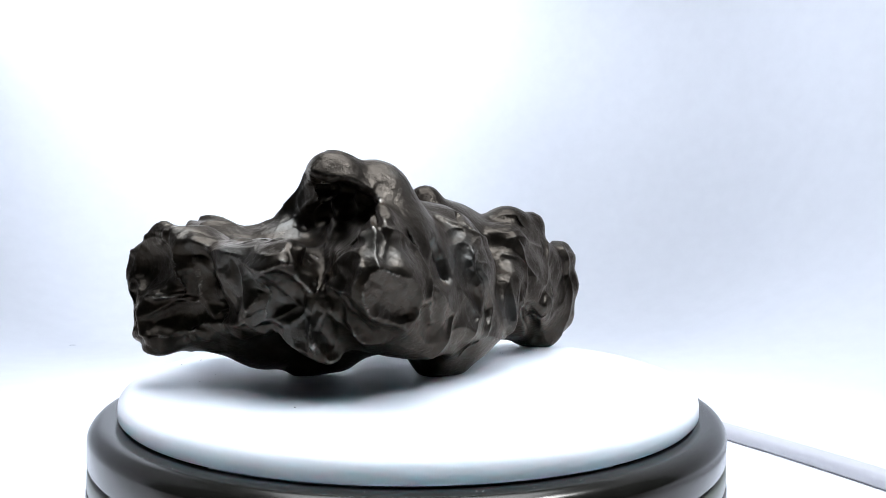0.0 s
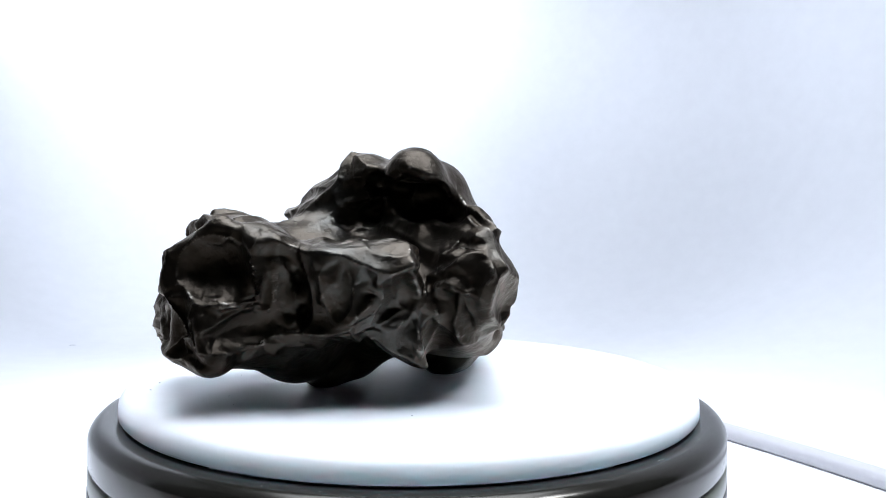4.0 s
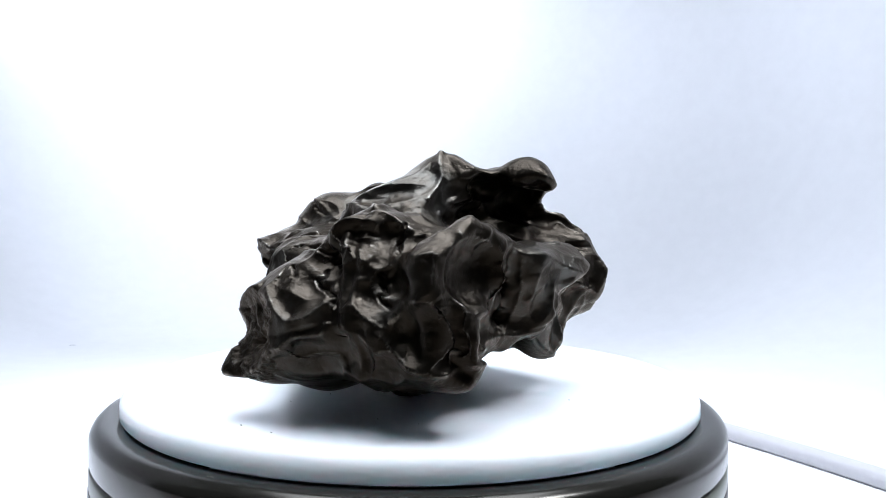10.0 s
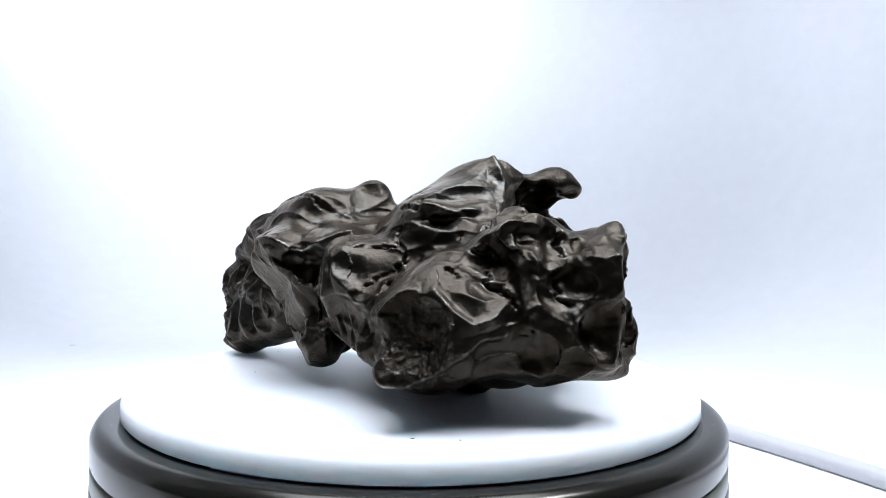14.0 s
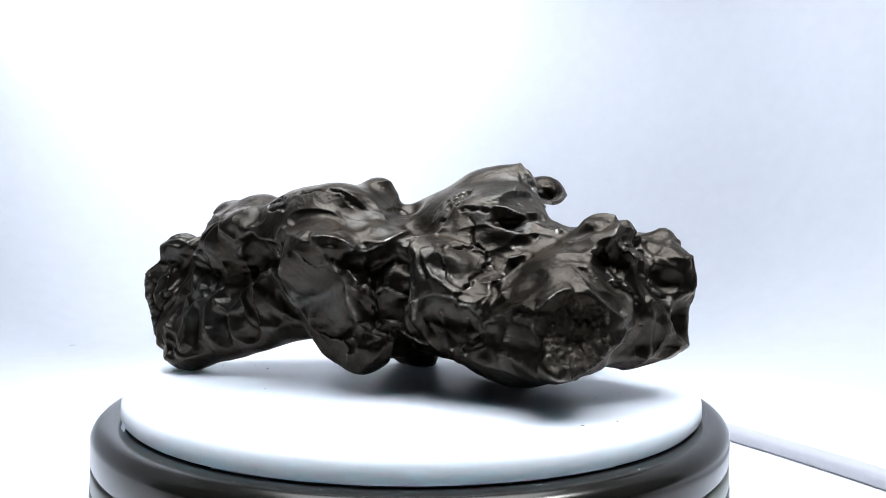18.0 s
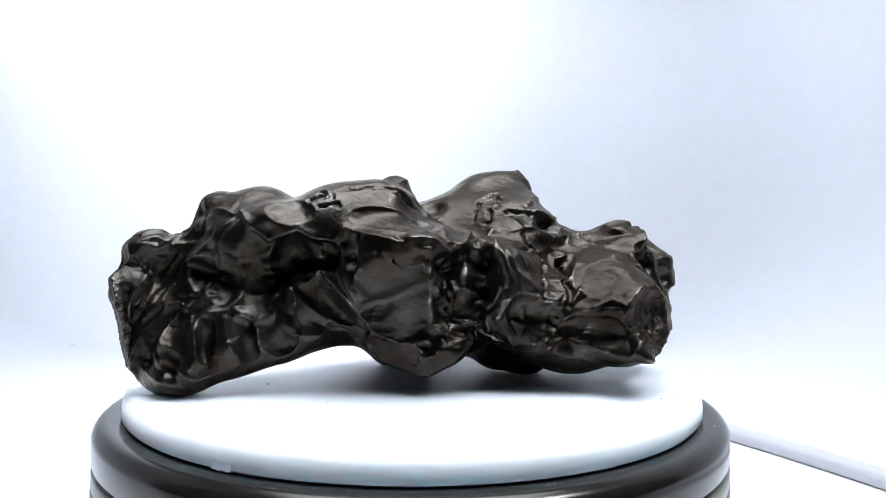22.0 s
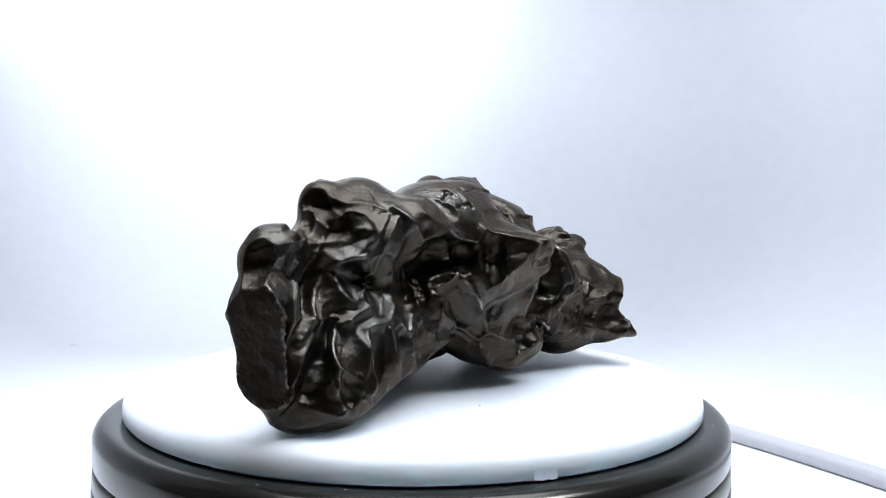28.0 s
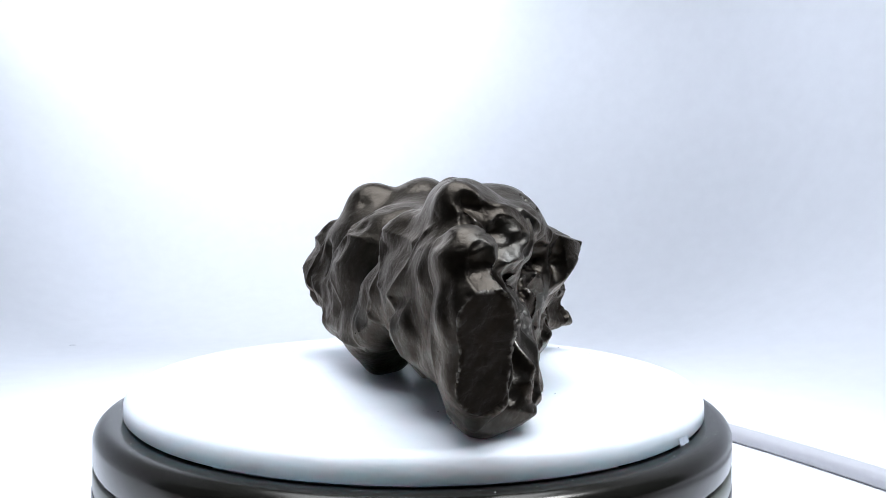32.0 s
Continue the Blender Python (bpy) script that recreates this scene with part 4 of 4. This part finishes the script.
hollow((-54.2, 24.8, 22.8), 83, 6, 4.2, 5.3, 0, 2.0)
ridge(1.2, 1.6, (-47.2, 28.7, 27.7), (-49.3, 27.4, 16.4))
hollow((-70.7, 16.3, 36.9), 79, 2, 8.8, 5.9, 0, 1.0)
groove(1.3, 1.1, (-25.4, 13.8, 56.4), (-27.0, 6.0, 63.7), (-30.5, 2.9, 66.1), (-31.0, 14.8, 55.4))
groove(1.3, 0.8, (15.6, 53.3, 60.2), (11.9, 51.6, 61.6), (8.9, 52.5, 60.3))
groove(1.3, 0.8, (11.0, 55.7, 58.2), (8.8, 54.1, 59.5), (5.7, 53.2, 58.6))
groove(1.1, 0.7, (10.8, 49.9, 63.5), (7.9, 52.5, 60.9))
groove(1.0, 0.7, (13.8, 50.7, 63.1), (11.9, 51.6, 61.8))
hollow((18.6, 59.1, 56.1), 104, -4, 6.6, 3.6, 0, 1.0)
hollow((-68.6, -5.8, 51.3), 80, -2, 8.7, 3.0, 0, 0.8)
# the trunk end
hollow((56.1, 58.1, 51.1), 55, -3, 2.0, 5.7, 0, 1.8)
hollow((70.7, 71.4, 40.8), 57, 1, 3.5, 6.3, 0, 1.0)
ridge(1.2, 2.6, (56.9, 53.6, 57.1), (65.8, 68.4, 47.9), (59.7, 65.6, 41.3))
ridge(1.6, 2.6, (50.5, 57.6, 58.4), (46.1, 59.9, 56.6), (37.8, 62.7, 56.2), (32.5, 62.7, 55.4))
hollow((47.0, 64.8, 48.7), 51, -2, 5.8, 5.8, 0, 1.6)
ridge(1.8, 2.6, (32.5, 62.7, 55.4), (38.3, 66.9, 47.1), (39.7, 64.0, 41.2), (40.4, 64.4, 30.8), (49.3, 70.7, 27.5))
hollow((46.2, 65.1, 38.1), 51, 2, 4.0, 5.5, 0, 3.2)
ridge(1.6, 2.6, (53.2, 64.8, 40.3), (48.5, 66.8, 43.2), (43.9, 67.9, 43.3))
ridge(1.5, 2.6, (53.2, 64.8, 40.3), (50.0, 65.4, 34.2), (46.2, 66.4, 30.4))
groove(1.8, 1.5, (64.1, 77.4, 32.1), (65.6, 77.0, 22.8), (65.6, 74.6, 12.4))
groove(2.2, 2.2, (51.5, 68.1, 28.8), (55.8, 71.4, 18.6), (59.9, 73.7, 11.5))
ridge(1.6, 1.4, (50.7, 69.1, 28.8), (52.5, 72.6, 21.1), (51.7, 76.0, 12.2))
ridge(1.2, 2.6, (66.8, 67.9, 3.4), (63.7, 74.0, 10.6), (51.7, 75.6, 5.4), (48.8, 74.8, 4.1))
ridge(1.4, 2.6, (24.5, 58.2, 26.5), (26.1, 58.3, 36.2), (25.1, 59.5, 45.8))
ridge(1.5, 2.6, (24.5, 58.2, 26.5), (20.7, 56.5, 19.6), (2.7, 45.4, 16.9))
hollow((20.5, 59.7, 44.0), 46, 0, 4.2, 4.9, 0, 1.4)
hollow((-2.0, 56.2, 42.3), 42, 1, 2.8, 7.8, 0, 2.4)
hollow((-20.4, 42.6, 22.7), 41, 5, 5.9, 8.3, 0, 1.8)
ridge(1.2, 2.6, (-21.3, 50.5, 36.5), (-56.2, 25.2, 19.3), (-75.8, 22.6, 13.2))
hollow((-8.6, 45.6, 14.2), 43, 8, 4.7, 4.7, 0, 1.2)
ridge(0.9, 0.7, (67.1, 78.4, 30.5), (66.2, 76.0, 22.1), (65.7, 74.7, 13.7))
ridge(0.9, 0.7, (21.6, 27.8, 16.5), (56.3, 71.6, 17.3), (59.0, 73.8, 10.8))
ridge(0.9, 0.8, (50.1, 71.7, 23.5), (50.9, 75.0, 18.6), (47.9, 73.6, 11.3))
ridge(1.0, 1.2, (67.6, 58.1, 30.9), (72.1, 75.0, 34.4), (67.6, 77.1, 33.5))
ridge(1.2, 1.0, (67.6, 77.1, 33.5), (66.8, 77.3, 25.5), (66.0, 74.6, 15.0))
# the ribs, the flake and the ear
ridge(1.0, 0.7, (54.5, 65.2, 45.0), (59.8, 65.9, 35.3), (62.1, 75.2, 24.3))
ridge(1.0, 0.8, (49.9, 63.6, 48.3), (54.3, 64.7, 40.2), (56.5, 65.9, 35.4))
ridge(0.9, 0.8, (56.8, 69.9, 26.2), (59.9, 73.2, 20.3), (63.1, 74.5, 12.7))
ridge(0.9, 0.8, (63.0, 67.9, 40.1), (61.8, 76.0, 32.7), (65.1, 76.8, 25.2))

CUT_AT, CUT_FACING = (70.2, 73.5, 22.2), (0.572, 0.802, -0.173)
CRATER_AT, CRATER_WIDE = (-84.0, 15.0, 22.0), 10.0
STEP = 1.0               # millimetres between the samples of the clay; the skin is drawn at half of it
SOFT_LUMP, SOFT_DENT = 2.9, 0.22
MELT = 3.0               # how far the clay has run smooth, in samples


def clay_field():
    """The distance from the clay's skin on a grid, below zero inside."""
    balls = np.array(LUMPS)
    low = (balls[:, :3] - balls[:, 3:]).min(0) - 5
    high = (balls[:, :3] + balls[:, 3:]).max(0) + 5
    size = np.ceil((high - low) / STEP).astype(int) + 1
    axes = [low[i] + STEP * np.arange(size[i]) for i in range(3)]

    def window(a, b, reach):
        lo = np.maximum(np.floor((np.minimum(a, b) - reach - low) / STEP).astype(int), 0)
        hi = np.minimum(np.ceil((np.maximum(a, b) + reach - low) / STEP).astype(int) + 1, size)
        return tuple(slice(p, q) for p, q in zip(lo, hi))

    def rod_distance(win, a, b):
        gx, gy, gz = np.meshgrid(*[axes[i][win[i]] for i in range(3)], indexing="ij")
        p = np.stack([gx, gy, gz], -1)
        ab = b - a
        u = np.clip(((p - a) @ ab) / max(ab @ ab, 1e-9), 0, 1)
        return np.linalg.norm(p - a - u[..., None] * ab, axis=-1)

    total = np.full(size, 1e-30)
    for x, y, z, r in balls:
        c = np.array((x, y, z))
        win = window(c, c, r + 6 * SOFT_LUMP)
        total[win] += np.exp(np.clip(-(rod_distance(win, c, c) - r) / SOFT_LUMP, -60, 60))
    field = -SOFT_LUMP * np.log(total)
    for row in PRINTS:
        a, b, r = np.array(row[:3]), np.array(row[3:6]), row[6]
        win = window(a, b, r + 4)
        d = r - rod_distance(win, a, b)
        f = field[win]
        h = np.clip(0.5 - 0.5 * (f - d) / (2 * SOFT_DENT), 0, 1)
        field[win] = f * (1 - h) + d * h + 2 * SOFT_DENT * h * (1 - h)
    # the trunk's end is broken off flat
    c, n = np.array(CUT_AT), np.array(CUT_FACING)
    rise = np.array((0.10, 0.14, 0.985))
    a, b = c - 5.5 * n + 8.0 * rise, c - 5.5 * n - 9.0 * rise
    win = window(a, b, 14)
    d = rod_distance(win, a, b) - 7.7
    f = field[win]
    h = np.clip(0.5 + 0.5 * (f - d) / 2.0, 0, 1)
    field[win] = f * (1 - h) + d * h - 2.0 * h * (1 - h)
    # the whole runs smooth
    tap = np.exp(-0.5 * (np.arange(-8, 9) / MELT) ** 2)
    tap /= tap.sum()
    field = np.clip(field, -12, 12).astype(np.float32)
    for axis in range(3):
        fine = np.repeat(field, 2, axis)
        field = np.delete(0.5 * (fine + np.roll(fine, -1, axis)), -1, axis)
    fine_axes = [low[i] + 0.5 * STEP * np.arange(field.shape[i]) for i in range(3)]
    for axis in range(3):
        field = sum(w * np.roll(field, i - 8, axis) for i, w in enumerate(tap))
    gx, gy, gz = np.meshgrid(*[fine_axes[i] for i in range(3)], indexing="ij", sparse=True)
    ahead = (gx - c[0]) * n[0] + (gy - c[1]) * n[1] + (gz - c[2]) * n[2]
    around = np.sqrt((gx - c[0]) ** 2 + (gy - c[1]) ** 2 + (gz - c[2]) ** 2)
    return np.maximum(field - 0.3, -np.maximum(-ahead, around - 17)), low


def skin(field, low):
    """A mesh of quads round the part of the grid that lies below zero."""
    inside = field < 0
    nx, ny, nz = field.shape
    corner = [(i, j, k) for i in (0, 1) for j in (0, 1) for k in (0, 1)]
    cell = lambda arr, c: arr[c[0]:nx - 1 + c[0], c[1]:ny - 1 + c[1], c[2]:nz - 1 + c[2]]
    count = sum(cell(inside, c).astype(np.int8) for c in corner)
    mixed = (count > 0) & (count < 8)
    ids = np.full(mixed.shape, -1)
    cells = np.argwhere(mixed)
    ids[mixed] = np.arange(len(cells))
    where, number = np.zeros((len(cells), 3)), np.zeros(len(cells))
    for a in corner:
        for axis in range(3):
            if a[axis]:
                continue
            b = tuple(1 if i == axis else a[i] for i in range(3))
            fa, fb = field[tuple((cells + a).T)], field[tuple((cells + b).T)]
            cut = (fa < 0) != (fb < 0)
            u = np.where(cut, fa / np.where(cut, fa - fb, 1), 0)
            spot = np.array(a, float)[None] + u[:, None] * np.eye(3)[axis][None]
            where[cut] += spot[cut]
            number[cut] += 1
    verts = low + 0.5 * STEP * (cells + where / number[:, None])
    faces = []
    for axis in range(3):
        s0 = [slice(1, n - 1) for n in field.shape]
        s0[axis] = slice(0, field.shape[axis] - 1)
        s1 = list(s0)
        s1[axis] = slice(1, field.shape[axis])
        f0, f1 = inside[tuple(s0)], inside[tuple(s1)]
        p, q = [i for i in range(3) if i != axis]
        for flip, hit in ((False, f0 & ~f1), (True, ~f0 & f1)):
            at = np.argwhere(hit) + [s.start for s in s0]
            def quad(dp, dq):
                g = at.copy()
                g[:, p] += dp
                g[:, q] += dq
                return ids[tuple(g.T)]
            ring = [quad(-1, -1), quad(0, -1), quad(0, 0), quad(-1, 0)]
            if flip != (axis == 1):
                ring.reverse()
            faces.append(np.stack(ring, 1))
    return verts, np.concatenate(faces)


def scramble(cells, seed):
    """Three numbers from 0 to 1 for each whole-numbered cell."""
    out = []
    for k in range(3):
        h = (cells[:, 0] * 73856093) ^ (cells[:, 1] * 19349663) ^ (cells[:, 2] * 83492791) ^ (seed * 3 + k) * 2654435761
        h = ((h ^ (h >> 13)) * 1274126177) & 0x7FFFFFFF
        h = ((h ^ (h >> 15)) * 668265263) & 0x7FFFFFFF
        out.append(((h ^ (h >> 12)) & 0xFFFFF) / 0xFFFFF)
    return np.stack(out, 1)


def ripple(p, seed):
    """Smooth noise from -1 to 1, three channels."""
    base = np.floor(p).astype(np.int64)
    f = p - base
    f = f * f * (3 - 2 * f)
    total = 0
    for c in itertools.product((0, 1), repeat=3):
        w = np.prod(np.where(np.array(c), f, 1 - f), axis=1)
        total = total + w[:, None] * scramble(base + np.array(c), seed)
    return total * 2 - 1


def cell_bowls(p, seed):
    """How far each point lies from the middle of its cell: 0 in the middle, near 1 on the rim."""
    base = np.floor(p).astype(np.int64)
    best = np.full(len(p), 9.0)
    for c in itertools.product((-1, 0, 1), repeat=3):
        spot = base + np.array(c)
        best = np.minimum(best, np.linalg.norm(p - spot - scramble(spot, seed), axis=1))
    return np.minimum(best, 0.9) / 0.9


def vertex_normals(verts, faces):
    n = np.cross(verts[faces[:, 2]] - verts[faces[:, 0]], verts[faces[:, 3]] - verts[faces[:, 1]])
    normals = np.stack([sum(np.bincount(faces[:, i], n[:, k], len(verts)) for i in range(4)) for k in range(3)], 1)
    return normals / (np.linalg.norm(normals, axis=1)[:, None] + 1e-9)


def blurred(values, faces, rounds):
    """Each vertex takes the mean of its neighbours, several times over."""
    count = sum(np.bincount(faces[:, i], minlength=len(values)) for i in range(4)) * 2.0
    for _ in range(rounds):
        total = np.zeros_like(values)
        for i in range(4):
            nb = values[faces[:, (i + 1) % 4]] + values[faces[:, (i + 3) % 4]]
            for k in range(values.shape[1]):
                total[:, k] += np.bincount(faces[:, i], nb[:, k], len(values))
        values = 0.5 * values + 0.5 * total / count[:, None]
    return values


def line_distance(p, n, line, reach):
    """For the points of p near a line on the skin: which they are, and how far along the skin."""
    pts = np.array(line)
    near = np.where(((p > pts.min(0) - reach) & (p < pts.max(0) + reach)).all(1))[0]
    best = np.full(len(near), 99.0)
    q, m = p[near], n[near]
    for a, b in zip(pts[:-1], pts[1:]):
        ab = b - a
        u = np.clip(((q - a) @ ab) / max(ab @ ab, 1e-9), 0, 1)
        off = q - a - u[:, None] * ab
        deep = np.einsum("ij,ij->i", off, m)
        flat = np.linalg.norm(off - deep[:, None] * m, axis=1)
        best = np.minimum(best, np.where(np.abs(deep) < 5.5, flat, 99.0))
    return near, best


def chisel(verts, faces):
    """How far each spot of the skin stands out or lies back for the lips, the thumb prints and the furrows."""
    n = vertex_normals(blurred(verts, faces, 10), faces)
    warped = verts + 0.6 * ripple(verts * 0.12, 21) + 0.15 * ripple(verts * 0.6, 22)
    lip, foot, dent, cut = (np.zeros(len(verts)) for _ in range(4))
    inward = -n
    for height, reach, line in RIDGES:
        near, d = line_distance(warped, n, line, 5 * reach + 3)
        lip[near] = np.maximum(lip[near], height * np.exp(-np.sqrt(d * d + 0.09) / (1.5 * reach)))
        foot[near] = np.maximum(foot[near], 0.5 * height * np.exp(-(d / (3.2 * reach)) ** 2))
    jagged = verts + 0.9 * ripple(verts * 0.45, 23) + 0.5 * ripple(verts * 1.1, 24)
    gaps = np.clip(0.75 + 0.9 * ripple(verts * 0.3, 25)[:, 0], 0.1, 1.1)
    for depth, wide, line in GROOVES:
        crack = wide < 1.3
        near, d = line_distance(jagged if crack else warped, n, line, 3 * wide + 3)
        cut[near] = np.maximum(cut[near], (gaps[near] if crack else 1.0) * depth * np.exp(-(d / wide) ** 2))
    for middle, bearing, rise, wide, high, lean, depth in HOLLOWS:
        b, r, k = radians(bearing), radians(rise), radians(lean)
        w = np.array((math.cos(b) * math.cos(r), math.sin(b) * math.cos(r), math.sin(r)))
        side = np.cross((0, 0, 1), w)
        side /= np.linalg.norm(side)
        up = np.cross(w, side)
        side, up = side * math.cos(k) + up * math.sin(k), up * math.cos(k) - side * math.sin(k)
        reach = max(wide, high) + 4
        near = np.where((np.abs(warped - np.array(middle)) < reach).all(1))[0]
        off = warped[near] - np.array(middle)
        q = (off @ side / wide) ** 2 + (off @ up / high) ** 2
        face = np.clip((n[near] @ w) * 4, 0, 1)
        deep = min(DEEP * depth, 0.55 * min(wide, high)) * np.clip(1 - q / 1.08, 0, 1) * face
        mine = deep > dent[near]
        dent[near[mine]], inward[near[mine]] = deep[mine], -0.65 * w - 0.35 * n[near[mine]]
    shift = n * (LIPS * (lip - foot))[:, None] + inward * dent[:, None]
    # the clay that is pressed out of the prints swells the rims between them
    swell = blurred(np.einsum("ij,ij->i", shift, n)[:, None], faces, 200)
    return n, shift - n * (0.95 * swell + cut[:, None])


def scallops(verts, faces):
    """Lips, prints and furrows, small uneven ripples, a rough crater; and how bare and glinting each spot is painted.
    """
    verts = blurred(verts, faces, 2)
    off = verts - np.array(CUT_AT)
    flat = (np.abs(off @ np.array(CUT_FACING)) < 0.35) & (np.linalg.norm(off, axis=1) < 17.5)
    normals, shift = chisel(verts, faces)
    warp = verts + ripple(verts * 0.09, 1) * 4.0
    push = PRINTED * (cell_bowls(warp * 0.070, 2) ** 2 - 0.4)
    push += 0.06 * ripple(verts * 0.35, 3)[:, 0] + 0.04 * ripple(verts * 0.9, 4)[:, 0]
    # the crater's floor is torn and grainy
    away = np.linalg.norm((verts - np.array(CRATER_AT)) * (1, 1, 0.85), axis=1) + 2.0 * ripple(verts * 0.25, 5)[:, 0]
    torn = np.clip((CRATER_WIDE - away) / 2.0, 0, 1)
    push += torn * (0.6 * ripple(verts * 0.3, 6)[:, 0] + 0.45 * ripple(verts * 0.8, 7)[:, 0] + 0.2 * ripple(verts * 1.6, 9)[:, 0])
    # the flat break stays flat
    push[flat] = 1.3 * ripple(verts[flat] * 0.10, 8)[:, 0] + 0.45 * ripple(verts[flat] * 0.3, 10)[:, 0] + 0.12 * ripple(verts[flat] * 0.9, 11)[:, 0]
    shift[flat] = 0
    verts = verts + shift + normals * push[:, None]
    wide = blurred(verts, faces, 12)
    verts = verts + (CRISP * (1 - 0.8 * torn))[:, None] * np.clip(verts - wide, -1.0, 1.0)
    # sharp outward edges get the bare metal tone and its painted glint
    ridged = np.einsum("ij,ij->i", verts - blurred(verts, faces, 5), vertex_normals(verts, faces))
    worn_glint = np.clip((ridged - 0.12) / 0.30, 0, 1)
    return verts, worn_glint, torn > 0.35, flat


PRINTED, CRISP, DEEP, LIPS = 0.04, 0.5, 1.9, 1.5


def meteorite():
    verts, faces = skin(*clay_field())
    verts, worn_glint, torn, flat = scallops(verts, faces)
    verts[:, 2] = np.maximum(verts[:, 2], 0)
    verts = verts / 1000
    verts[:, 2] += DISC_Z + 0.0001
    rock = tagged(new("meteorite"), "dark brown iron meteorite covered in thumbprint hollows and ridges", "meteorite")
    kind = np.where(flat[faces].sum(1) >= 2, 2, np.where(torn[faces].sum(1) >= 2, 1, 0))
    for k, (name, mat, label) in enumerate((("crust", IRON, "dark brown glossy crust with bare metal ridges and painted glints"), ("torn_hollow", BROKEN_IRON, "rough torn hollow with metal glints"), ("broken_end", CUT_IRON, "flat dark brown broken end"))):
        mine = faces[kind == k]
        used, index = np.unique(mine, return_inverse=True)
        ob = mesh_object(name, verts[used].tolist(), index.reshape(-1, 4).tolist(), mat, rock, label)
        attr = ob.data.attributes.new("wear_glint", "FLOAT", "POINT")
        attr.data.foreach_set("value", worn_glint[used].astype(np.float32))
    return rock


ROCK = meteorite()


def motions():
    """The platter and the meteorite turn together; the whole turntable creeps a little."""
    rows = [(t, pose(DRIFT * t / SECONDS, 0, 0)) for t in range(0, 33, 4)]
    walk(TABLE, rows)
    walk(PLATTER, [(t, pose(0, 0, 0, 0, 0, TURN * t)) for t in range(0, 33, 2)])
    walk(ROCK, [(t, pose(DRIFT * t / SECONDS, 0, 0, 0, 0, TURN * t)) for t in range(0, 33, 2)])


motions()
